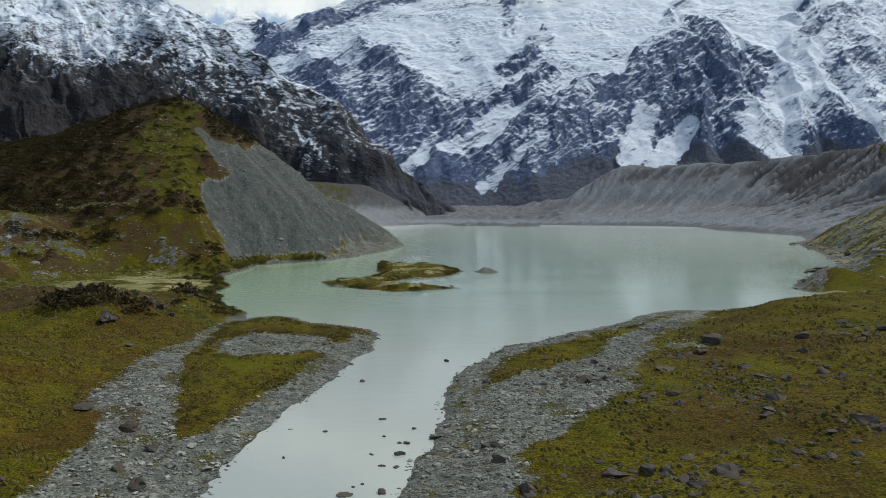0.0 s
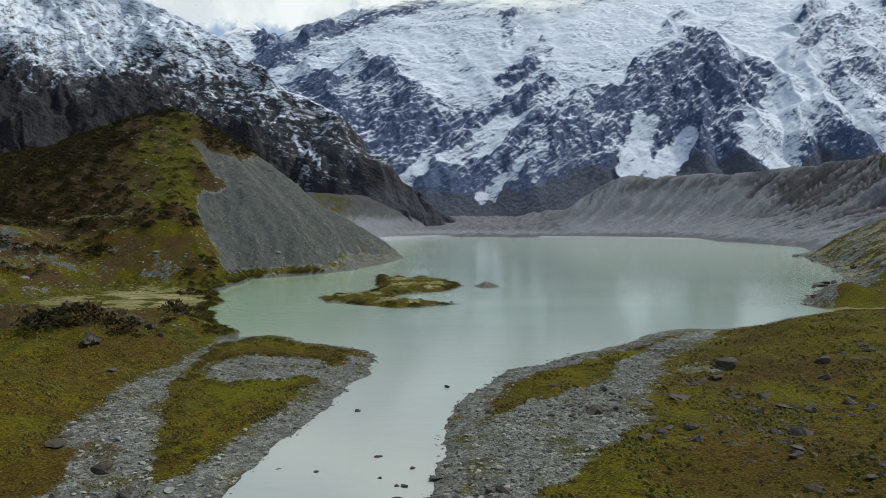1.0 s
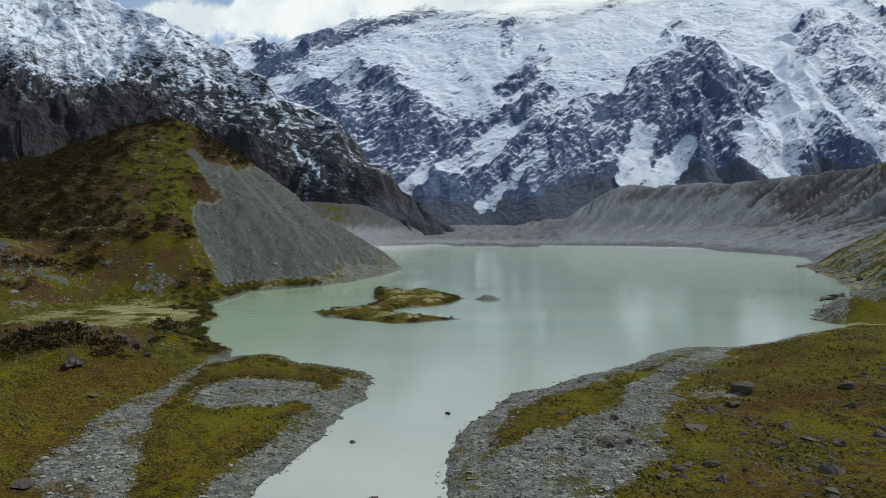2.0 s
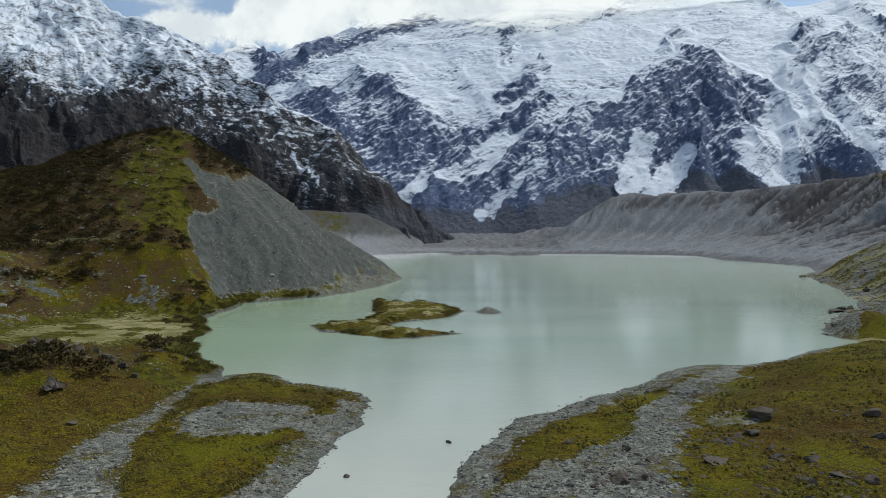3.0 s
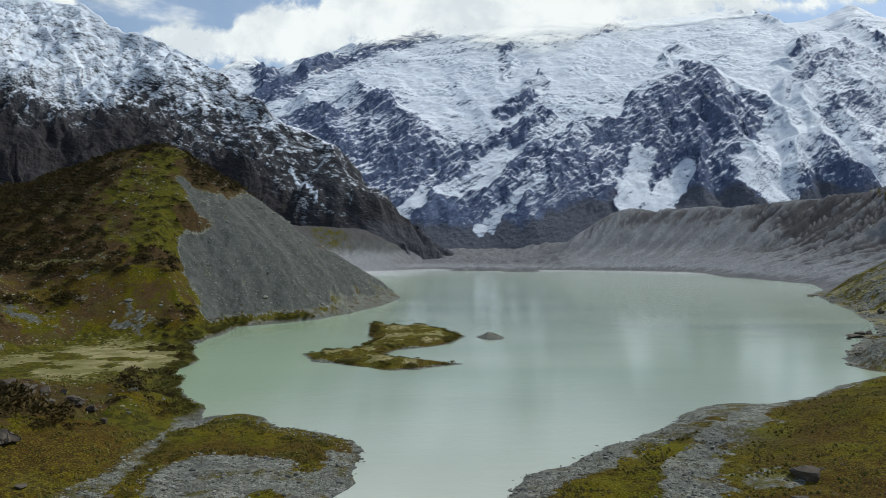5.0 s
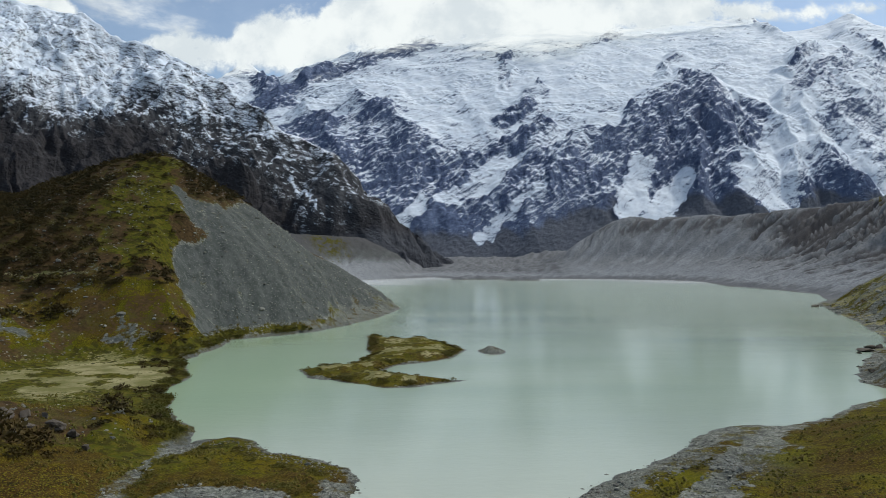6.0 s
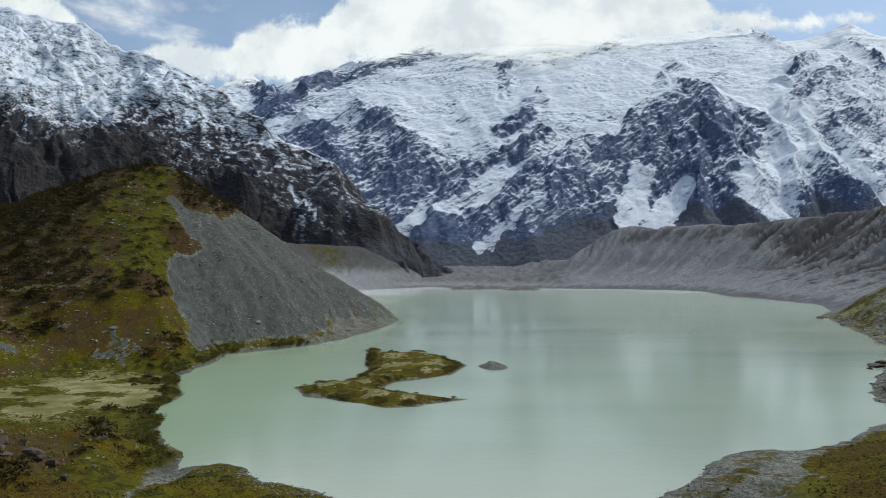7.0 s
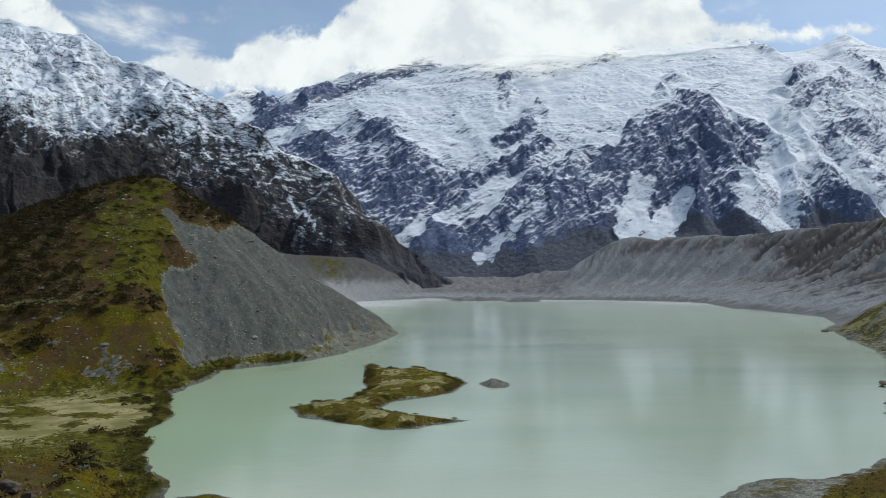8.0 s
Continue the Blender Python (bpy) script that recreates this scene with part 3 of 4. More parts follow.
FACE_ROCK = [
    (-1.3, 95, [(-850, 3560), (-720, 3720), (-600, 3850), (-420, 3990), (-260, 4110), (-90, 4290)]),
    (-0.8, 60, [(-1180, 4330), (-1000, 4000), (-861, 3588)]),
    (-1.05, 36, [(350, 3830), (331, 3600), (326, 3423)]),
    (-1.1, 55, [(485, 3401), (398, 3188), (262, 3118)]),
    (-1.2, 42, [(478, 3073), (330, 2949)]),
    (-0.6, 24, [(894, 3956), (1043, 4251), (1149, 4387)]),
    (-0.8, 34, [(-315, 3360), (-237, 3405)]),
    (-0.8, 26, [(-30, 3456), (-57, 3368)]),
    (-0.5, 60, [(-374, 3390), (-225, 3210), (-90, 3022)]),
    (-0.7, 50, [(-107, 2574), (-15, 2634), (58, 2595)]),
    (-0.12, 120, [(-129, 2792), (98, 2844), (291, 2928)]),
]


def massif_height(x, y):
    z = massif_base(x, y)
    q = np.clip((y - 2450) / 2000, 0, 1)
    wx, wy = x + 60 * fbm(x / 260, y / 260, 41, 3), y + 60 * fbm(x / 260, y / 260, 42, 3)
    rib = 0.0 * z
    for amp, w, line in MAIN_PEAK + SUMMITS + BUTTRESSES:
        d, _ = to_line(wx, wy, line)
        rib = np.maximum(rib, 0.62 * amp * np.clip(1 - d / w, 0, 1) ** 1.15)
    z = z + rib
    edge = step(0.02, 0.13, q) * (1 - 0.85 * step(0.80, 0.98, q))
    ice = step(0.3, 0.8, snow_amount(x, y, z))
    rock = edge * (1 - 0.8 * ice)
    a, b = (x * 0.78 + y * 0.62), (-x * 0.62 + y * 0.78)
    z = z + rock * 40 * (ridged(a / 620, b / 190, 43, 6, 0.5) - 0.8)
    z = z + rock * 30 * (ridged(wx / 260 + y / 1400, y / 620, 44, 6, 0.5) - 0.8)
    z = z + rock * 10 * (ridged(a / 80, b / 26, 45, 4) - 0.7)
    # crevassed ice in steps
    z = z + edge * ice * (14 * fbm(x / 300, y / 190, 46, 3) + 6.0 * ridged(x / 40 + y / 90, y / 20, 47, 4) * step(0.0, 0.35, fbm(x / 330, y / 150, 49, 3)))
    z = z + edge * (1 - 0.6 * ice) * 7 * fbm(x / 50, y / 38, 48, 4)
    return z


def snow_amount(x, y, z):
    """How much of the face is under snow: deep on the upper shelves, thin on the lower rock."""
    lie = snow_lie(x, y)
    n1 = fbm(x / 240, y / 240, 53, 4)
    out = 0.47 + 0.18 * n1 + 0.42 * step(1330, 1560, x) * step(2680, 2850, y) - 0.14 * step(420, 250, x) * step(2900, 2700, y) + 0.50 * step(640, 900, z + 110 * n1) + lie
    return np.where(lie > 0.45, np.maximum(out, 0.55 + 0.6 * lie), out)


def snow_lie(x, y):
    out = 0.0 * x
    wx, wy = x + 22 * fbm(x / 60, y / 60, 51, 4), y + 22 * fbm(x / 60, y / 60, 52, 4)
    for amp, w, line in ICEFIELDS + SNOW_GULLIES + PEAK_ROCK + FACE_ROCK:
        d, _ = to_line(wx, wy, line)
        f = amp * (step(1.25 * w, 0.55 * w, d) if amp > 0 else step(1.7 * w, 0.0, d))
        out = np.where(f > out, f, out) if amp > 0 else out + f
    return out


def spur_height(x, y):
    """The mountain beside the lake: its crest comes down to the head of the lake."""
    wx, wy = x + 40 * fbm(x / 150, y / 150, 61, 3), y + 40 * fbm(x / 150, y / 150, 62, 3)
    d, v = to_line(wx, wy, SPUR_CREST)
    crest = v[..., 0]
    drop = 0.66 * d + 22 * np.log1p(d / 40)
    z = crest - drop * np.interp(crest, [0, 200, 500, 900], [1.25, 1.0, 0.86, 0.8])
    amp = np.clip(d / 120, 0.12, 1) * step(-50, 60, z)
    run = x * 0.91 - y * 0.42
    z = z + amp * 20 * (ridged(run / 190 + 0.5 * fbm(x / 200, y / 200, 66, 3), d / 520, 63, 5) - 0.8)
    z = z + amp * 24 * (ridged(d / 120 + 0.7 * fbm(x / 140, y / 140, 67, 3), run / 460, 64, 4) - 0.75)
    z = z + np.clip(d / 50, 0.3, 1) * (26 * fbm(x / 190, y / 190, 68, 3) + 12 * fbm(x / 45, y / 45, 65, 5))
    return z


# ---------------------------------------------------------------- large structure
def grid_mesh(name, x, y, z, mat, attributes=None, smooth=True, wrap=False):
    """A sheet over a grid of places, with named values at its points."""
    rows, cols = x.shape
    mesh = bpy.data.meshes.new(name)
    mesh.vertices.add(rows * cols)
    mesh.vertices.foreach_set("co", np.stack([x, y, z], -1).astype(np.float32).ravel())
    r, c = np.meshgrid(np.arange(rows - 1), np.arange(cols if wrap else cols - 1), indexing="ij")
    d = (c + 1) % cols
    quads = np.stack([r * cols + c, r * cols + d, (r + 1) * cols + d, (r + 1) * cols + c], -1).reshape(-1, 4)
    mesh.loops.add(quads.size)
    mesh.loops.foreach_set("vertex_index", quads.astype(np.int32).ravel())
    mesh.polygons.add(len(quads))
    mesh.polygons.foreach_set("loop_start", np.arange(0, quads.size, 4, dtype=np.int32))
    mesh.polygons.foreach_set("use_smooth", np.full(len(quads), smooth))
    for key, value in (attributes or {}).items():
        mesh.attributes.new(key, "FLOAT", "POINT").data.foreach_set("value", np.ascontiguousarray(value, dtype=np.float32).ravel())
    mesh.materials.append(mat)
    mesh.update(calc_edges=True)
    return new(name, mesh)


def steepness(x, y, z):
    """The upward part of the normal over a grid, 1 where level."""
    def along(a, axis):
        return np.gradient(a, axis=axis)
    ax, ay, az = along(x, 0), along(y, 0), along(z, 0)
    bx, by, bz = along(x, 1), along(y, 1), along(z, 1)
    nx, ny, nz = ay * bz - az * by, az * bx - ax * bz, ax * by - ay * bx
    return np.abs(nz) / np.sqrt(nx * nx + ny * ny + nz * nz + 1e-12)


TRACK = [(93, 171), (99, 165), (107, 161), (125, 163), (180, 175)]


def build_ground():
    ang = np.concatenate([np.arange(-37, 37.01, 0.125), np.arange(39, 322.9, 4.0)])
    rad = np.concatenate([np.geomspace(0.5, 30, 24), np.geomspace(30.3, 1500, 620), np.geomspace(1530, 4950, 50)])
    a, r = np.meshgrid(np.radians(ang), rad)
    x, y = r * np.sin(a), r * np.cos(a)
    h, s, g, m, b, crest, isl = ground_height(x, y)
    h = np.where(r > 2300, np.minimum(h, 60), h)
    up = steepness(x, y, h)
    strip, bar = inside(x, y, STRIP_GRASS), inside(x, y, BAR_GRASS)
    n1 = fbm(x / 12, y / 12, 71, 4)
    between = step(70, 80, y) * (1 - step(125, 140, y)) * step(4, 10, x)
    hollow = 4 - np.hypot(x - 34, y - 98.4)
    grass = step(-2.2, 1.8, np.maximum.reduce([g, np.where(hollow > 0, np.minimum(m, -hollow), m), strip, bar, isl - 0.8, np.where((x < -41.5) & (y > 130) & (y < 300) & (isl < 0), s - 0.7, -9), np.where((x < -12) & (x > -35.5) & (y > 113) & (y < 140), s - 0.8, -9)]) + (1.2 + 1.6 * between) * n1 + 1.3 * between * fbm(x / 3, y / 3, 85, 3))
    wall = step(440, 540, y)
    # the lake side of the moraine hill is bare scree
    d, v = to_line(x, y, HILL_CREST)
    bare = inside(x, y, SCREE) + 2.5 * n1 + 1.2 * fbm(x / 4, y / 4, 74, 3)
    scree = step(-1.5, 2.0, bare) * step(2.0, 6, h) * (x < 0)
    turf = step(0.0, 0.5, n1 + 0.2) * step(8, 3, d - 3 * n1) * step(385, 400, y)
    scree = scree * (1 - turf) * (1 - 0.85 * step(-0.1, 0.3, n1) * step(16, 4, h) * step(285, 330, y))
    scree = scree * (1 - 0.45 * step(0.42, 0.6, fbm(x / 5 + y / 9, y / 14, 82, 4)))
    scree = np.maximum(scree, wall * step(1, 5, h))
    bank = step(100, 140, x) * step(205, 235, y) * (1 - step(430, 500, y))
    grass = grass * (1 - scree) * (1 - wall)
    grass = np.where(bank > 0.5, 0.95 * step(-0.35, 0.25, n1 + 0.6 * fbm(x / 30, y / 30, 77, 3)) * (h < 40) * step(1, 4, s), grass)
    green = inside(x, y, LUSH) + 3 * n1 + 2 * fbm(x / 5, y / 5, 83, 3)
    upper = (crest > h - 2.5) * step(18, 25, h + 4 * n1)
    heath = 0.95 * grass * upper * step(0.5, -2.5, green) * step(0.85, 0.35, n1 + 0.5 * fbm(x / 30, y / 22, 84, 3))
    heath = np.maximum(heath, grass * step(1.25, 0.8, np.hypot((x + 98) / 7, (y - 299) / 6.5) + 0.3 * n1))
    heath = np.maximum(heath, 0.9 * grass * (x > -116) * (x < -60) * (y > 316) * step(-0.25, 0.2, n1 + 0.1))
    heath = np.maximum(heath, grass * step(2, 9, h) * (x < 0) * (crest < h - 1) * step(-0.35, 0.35, n1))
    delta = np.exp(-(((x + 82) / 30) ** 2 + ((y - 190) / 44) ** 2) * 1.5) * (h < 3.5) * (s > 3)
    heath = np.maximum(heath, 0.7 * step(-0.45, 0.2, n1) * step(0, 8, b) * (crest < h + 1) * grass)
    scree = np.maximum(scree, 0.5 * step(0.05, 0.5, fbm(x / 9, y / 7, 75, 4)) * step(0, 5, b) * step(34, 20, b))
    gravel = np.minimum(np.hypot((x + 127) / 11, (y - 214) / 12), np.hypot((x + 90) / 9, (y - 231) / 6)) + 0.8 * n1 + 0.5 * fbm(x / 3, y / 3, 86, 3)
    scree = np.maximum(scree, 0.75 * step(1.1, 0.5, gravel) * (h > 2))
    heath = heath * (1 - 0.8 * scree)
    grass = grass * (1 - 0.8 * scree)
    hump = np.exp(-(np.hypot((x + 70) / 20, (y - 122) / 15)) ** 2)
    heath = np.maximum(heath, grass * step(0.25, 0.6, hump + 0.25 * n1) * 0.9)
    track, _ = to_line(x, y, TRACK)
    lush = grass * upper * np.maximum(step(-2.5, 0.5, green), 0.5 * step(0.35, 0.85, n1))
    heath = np.maximum(heath, 0.62 * grass * (crest > h - 2.5) * step(24, 14, h) * step(4, 8, h) * step(-0.5, 0.1, n1))
    lush = np.maximum(lush, grass * bank * 0.8 * step(-0.1, 0.3, n1))
    heath = np.maximum(heath, 0.8 * grass * bank * step(0.15, -0.3, n1 + 0.4 * fbm(x / 40, y / 40, 87, 3)))
    lush = np.maximum(lush, grass * 0.9 * step(0.5, 2.5, s) * step(0.0, 0.3, n1 + 0.15) * (h < 4) * (y > 110) * (x < -30))
    lush = np.maximum(lush, 0.55 * grass * step(0.3, 2, isl) * step(-0.4, 0.1, n1))
    lush = np.maximum(lush, 0.75 * grass * (h < 4.5) * step(125, 145, y) * (y < 310) * (x < -35))
    sand = 1.0 * delta * step(-0.75, 0.2, n1 + 0.5 * fbm(x / 30, y / 6, 76, 3)) + 0.64 * step(-0.4, 0.3, fbm(x / 6, y / 8, 79, 4)) * step(1.0, 4, isl)
    broad, narrow, torn, aside = wall_relief(x, y, s)
    streaks = step(0.25, -0.30, 0.6 * broad + 0.9 * narrow + 0.35 * fbm(x / 40, y / 40, 78, 3))
    raw = wall * np.where(x > -30, np.maximum.reduce([step(64, 88, h + 16 * n1) * (0.25 + 0.7 * streaks), torn * step(8, 30, h + 14 * n1) * (0.38 + 0.8 * streaks), 0.4 * streaks * step(6, 30, h)]), np.maximum(0.85 * step(40, 56, h + 8 * n1), 0.55 * streaks * step(16, 34, h)))
    raw = np.maximum(raw, wall * step(0.20, 0.16, aside) * step(5, 12, h) * step(-150, -30, x) * (0.35 + 0.4 * step(-0.3, 0.4, n1)))
    raw = np.maximum(raw, 0.6 * wall * step(-120, -40, x) * step(26, 8, s + 14 * n1) * (s > 0))
    grass = np.maximum(grass, wall * 0.52 * step(-0.2, 0.4, n1 + 0.25) * np.exp(-(np.hypot((x + 190) / 45, (y - 1200) / 90)) ** 2) * 1.3)
    lush = np.maximum(lush, grass * wall * (x < 0))
    grass = np.maximum(grass, 0.8 * step(0.0, 0.4, n1 + 0.1) * step(88, 99, h) * step(0.585, 0.61, aside) * (y > 450))
    rim, _ = to_line(x, y, BENCH_RIM)
    sand = np.maximum(sand, 0.62 * bank * step(-0.1, 0.35, fbm(x / 14, y / 20, 88, 4)))
    sand = np.maximum.reduce([sand, step(1.4, 0.7, track), 0.55 * step(2.2, 0.6, rim + 1.2 * n1)])
    wet = np.maximum(step(1.2, 0.0, s) * (s > -3), np.exp(-(np.hypot((x - 38) / 5, (y - 117) / 6)) ** 2))
    tagged(grid_mesh("ground", x, y, h, GROUND, {"grass": grass, "scree": scree, "heath": heath, "sand": sand, "wet": wet, "raw": raw, "lush": lush, "pale": wall * step(0, 1, s) * (1 - 0.9 * (x < 0) * step(24, 40, h))}, wrap=True),
           "grassy moraine ground with shingle banks and grey scree", "ground", kind="structure")


def build_water():
    x, y = np.meshgrid(np.linspace(-300, 420, 73), np.linspace(-90, 1400, 150))
    s = inside(x, y, WATER)
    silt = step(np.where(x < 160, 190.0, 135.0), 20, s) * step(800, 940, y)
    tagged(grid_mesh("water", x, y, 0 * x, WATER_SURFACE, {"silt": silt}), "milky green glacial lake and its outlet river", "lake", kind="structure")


def build_massif():
    u, y = np.meshgrid(np.linspace(-0.60, 0.74, 880), np.concatenate([np.linspace(2300, 3600, 350), np.linspace(3604, 4450, 170), np.linspace(4470, 4900, 14)]))
    x = u * y
    z = massif_height(x, y)
    up = steepness(x, y, z)
    snow = snow_amount(x, y, massif_base(x, y)) + 1.5 * (np.clip(up, 0.45, 0.9) - 0.74)
    foot = np.interp(x, [-200, 60, 300, 460, 650, 1200], [140, 125, 150, 195, 265, 270])
    debris = step(25, -25, z - foot + 45 * fbm(x / 90 + y / 200, y / 160, 81, 4)) * (snow_lie(x, y) < 0.3)
    tagged(grid_mesh("backdrop_massif", x, y, z, HAZY_MASSIF_ROCK, {"snow": snow * (1 - debris) - 1.2 * debris, "scrub": 0 * x, "debris": debris}),
           "high glaciated mountain of grey rock, coloured blue for haze, under snow and icefields", "mountain", kind="structure")


def build_spur():
    u, y = np.meshgrid(np.linspace(-0.92, 0.02, 560), np.linspace(760, 2250, 410))
    x = u * y
    z = spur_height(x, y)
    up = steepness(x, y, z)
    n1 = fbm(x / 160, y / 160, 91, 4)
    line = np.interp(x / y, [-0.62, -0.5, -0.43, -0.36, -0.28, -0.22, -0.15], [388, 368, 380, 340, 260, 205, 170])
    most = np.interp(x / y, [-0.45, -0.3, -0.15], [2.0, 1.3, 0.9])
    snow = -0.42 - 1.5 * step(10, -60, z - line + 45 * n1) + most * step(-35, 105, z - line + 45 * n1) + 1.3 * (np.clip(up, 0.5, 0.9) - 0.74)
    # a gully holding old snow
    d, _ = to_line(x + 3 * fbm(x / 20, y / 20, 92, 3), y, GULLY)
    scrub = step(35, -85, z - line + 60 * n1) * (d > 7)
    snow = np.maximum(snow, 1.4 * step(4.5, 1.5, d))
    debris = step(110, 70, z + 25 * n1)
    tagged(grid_mesh("backdrop_spur", x, y, z, SPUR_ROCK, {"snow": snow, "scrub": scrub, "debris": 0.5 * debris}),
           "dark rocky mountain spur dusted with fresh snow", "mountain", kind="structure")


# the cloud bank: plan x, underside, top
CLOUD_LOW = [(-2900, 1250), (-2300, 1300), (-1803, 1423), (-1588, 1292), (-1232, 1290), (-1055, 1275), (-769, 1290), (-555, 1395), (-269, 1440), (268, 1440),
             (627, 1425), (806, 1420), (987, 1480), (1528, 1545), (1889, 1610), (2069, 1590), (2431, 1620), (2614, 1680), (2900, 1640)]
CLOUD_TOP = [(-2900, 2100), (-2550, 1950), (-2100, 1400), (-1803, 1440), (-1626, 1510), (-1340, 1421), (-1234, 1555), (-984, 1608), (-770, 1560), (-627, 1753),
             (-447, 1900), (-150, 2300), (1350, 2300), (1752, 1690), (2068, 1641), (2248, 1604), (2465, 1625), (2682, 1639), (2900, 1600)]


def build_cloud():
    x, z = np.meshgrid(np.linspace(-3000, 2900, 178), np.linspace(1000, 2450, 50))
    low = np.interp(x, [c[0] for c in CLOUD_LOW], [c[1] for c in CLOUD_LOW])
    top = np.interp(x, [c[0] for c in CLOUD_TOP], [c[1] for c in CLOUD_TOP])
    reach = np.full(x.shape, 4450.0)
    for far in np.arange(4440, 2700, -20):
        k = far / 4387
        reach = np.where(29 + (z - 29) * k < massif_base(x * k, np.full(x.shape, float(far))), far, reach)
    y = reach - 230 + 0.3 * np.maximum(z - 1500, 0) - 40 * fbm(x / 300, z / 220, 95, 4)
    cover = np.minimum(step(-160, 70, z - low), step(-90, 90, top - z))
    x, z = x * y / 4387, 29 + (z - 29) * y / 4387
    tagged(grid_mesh("backdrop_cloud", x, y, z, cloud_material(), {"cover": cover}), "white cloud bank lying along the snowy summits", "cloud", kind="structure")


build_cloud()
GULLY = [(-330, 1562), (-295, 1525), (-252, 1454)]
build_ground()
build_water()
build_massif()
build_spur()


# ---------------------------------------------------------------- things
def height_at(x, y):
    """Ground height at plan places."""
    return ground_height(np.atleast_1d(np.asarray(x, float)), np.atleast_1d(np.asarray(y, float)))[0]


def angular(level, seed, flat=0.7, cuts=13, mat=None):
    """Points and faces of a frost-split stone about 1 across: a ball cut by planes."""
    rng = random.Random(seed)
    bm = bmesh.new()
    bmesh.ops.create_icosphere(bm, subdivisions=level, radius=0.62)
    planes = []
    for _ in range(cuts):
        way = Vector((rng.gauss(0, 1), rng.gauss(0, 1), rng.gauss(0, 0.8))).normalized()
        planes.append((way, rng.uniform(0.20, 0.46)))
    shift = Vector((rng.uniform(-9, 9), rng.uniform(-9, 9), seed * 3.1))
    for vert in bm.verts:
        for way, off in planes:
            over = vert.co.dot(way) - off
            if over > 0:
                vert.co -= way * over * 0.97
        vert.co += vert.co.normalized() * 0.13 * noise.fractal(vert.co * 2.4 + shift, 0.8, 2.2, 4)
        vert.co.x *= 1.1
        vert.co.z *= flat
    mesh = bpy.data.meshes.new("stone")
    bm.to_mesh(mesh)
    bm.free()
    mesh.materials.append(mat or STONE)
    return mesh


def place(mesh, name, x, y, z, size, turn, tip=0.0, squash=1.0):
    ob = new(name, mesh)
    ob.matrix_world = Matrix.LocRotScale((x, y, z), Euler((tip, tip * 0.6, turn)), (size, size * 0.85, size * squash))
    return ob


def scatter(name, coords, faces, spots, sizes, turns, mat, squash=None, smooth=False):
    """One mesh that repeats a small form at many spots."""
    coords, faces, count = np.array(coords, float), np.array(faces, int), len(spots)
    c, s = np.cos(turns)[:, None], np.sin(turns)[:, None]
    x, y, z = coords[:, 0][None], coords[:, 1][None], coords[:, 2][None]
    sx = sizes[:, None]
    sz = sx * (1.0 if squash is None else squash[:, None])
    out = np.stack([(x * c - y * s) * sx + spots[:, :1], (x * s + y * c) * sx + spots[:, 1:2], z * sz + spots[:, 2:3]], -1).reshape(-1, 3)
    index = (faces[None] + (np.arange(count) * len(coords))[:, None, None]).reshape(-1, faces.shape[1])
    mesh = bpy.data.meshes.new(name)
    mesh.vertices.add(len(out))
    mesh.vertices.foreach_set("co", out.astype(np.float32).ravel())
    mesh.loops.add(index.size)
    mesh.loops.foreach_set("vertex_index", index.astype(np.int32).ravel())
    mesh.polygons.add(len(index))
    mesh.polygons.foreach_set("loop_start", np.arange(0, index.size, faces.shape[1], dtype=np.int32))
    mesh.polygons.foreach_set("use_smooth", np.full(len(index), smooth))
    mesh.materials.append(mat)
    mesh.update(calc_edges=True)
    mesh.validate()
    return new(name, mesh)


# boulders: plan place and width
CHANNEL_BOULDERS = [(-27.5, 60.5, 2.1), (-34.7, 66.5, 2.0), (-60.4, 124.5, 3.2), (-50.5, 104.2, 2.9), (-24.6, 51.7, 1.3), (-23.9, 56.1, 1.4), (-21.7, 48.8, 1.6),
                    (-28.9, 55.5, 0.8), (-33.8, 93.9, 1.1), (-27.2, 50.1, 0.7), (-31.7, 49.0, 0.7)]
RIVER_BOULDERS = [(-9.6, 82.1, 1.1), (-10.9, 63.0, 0.8), (-6.0, 66.9, 0.9), (-17.1, 54.4, 0.55), (-3.8, 56.9, 1.2), (-14.2, 63.8, 0.75), (-2.7, 63.9, 0.75),
                  (-5.4, 61.6, 0.7), (-3.9, 59.8, 0.9), (-13.1, 56.3, 0.75), (-6.1, 57.0, 0.65), (-5.0, 54.3, 0.8), (-7.1, 48.7, 1.2), (-4.5, 48.9, 1.0),
                  (-6.1, 50.6, 0.6), (-6.7, 50.0, 0.65), (-3.2, 59.7, 0.8), (-3.8, 53.9, 0.8), (0.4, 93.4, 1.1), (-9.9, 93.0, 0.6)]
MEADOW_BOULDERS = [(16.0, 76.8, 2.6), (13.5, 76.1, 1.2), (26.5, 81.7, 3.4), (38.0, 97.5, 4.2), (30.2, 87.7, 1.9), (33.2, 83.3, 1.8), (35.5, 80.9, 2.3),
                   (33.0, 69.1, 2.9), (32.5, 75.4, 1.7), (35.4, 76.4, 1.9), (47.5, 91.3, 2.3), (42.1, 76.0, 2.7), (42.7, 73.7, 1.9), (33.4, 54.4, 2.4),
                   (33.6, 52.6, 2.0), (26.7, 48.2, 1.4), (12.4, 49.4, 2.1), (14.8, 49.2, 1.9), (15.8, 48.3, 1.6), (16.6, 46.8, 1.7), (16.9, 45.4, 1.7),
                   (19.9, 46.7, 2.5)]
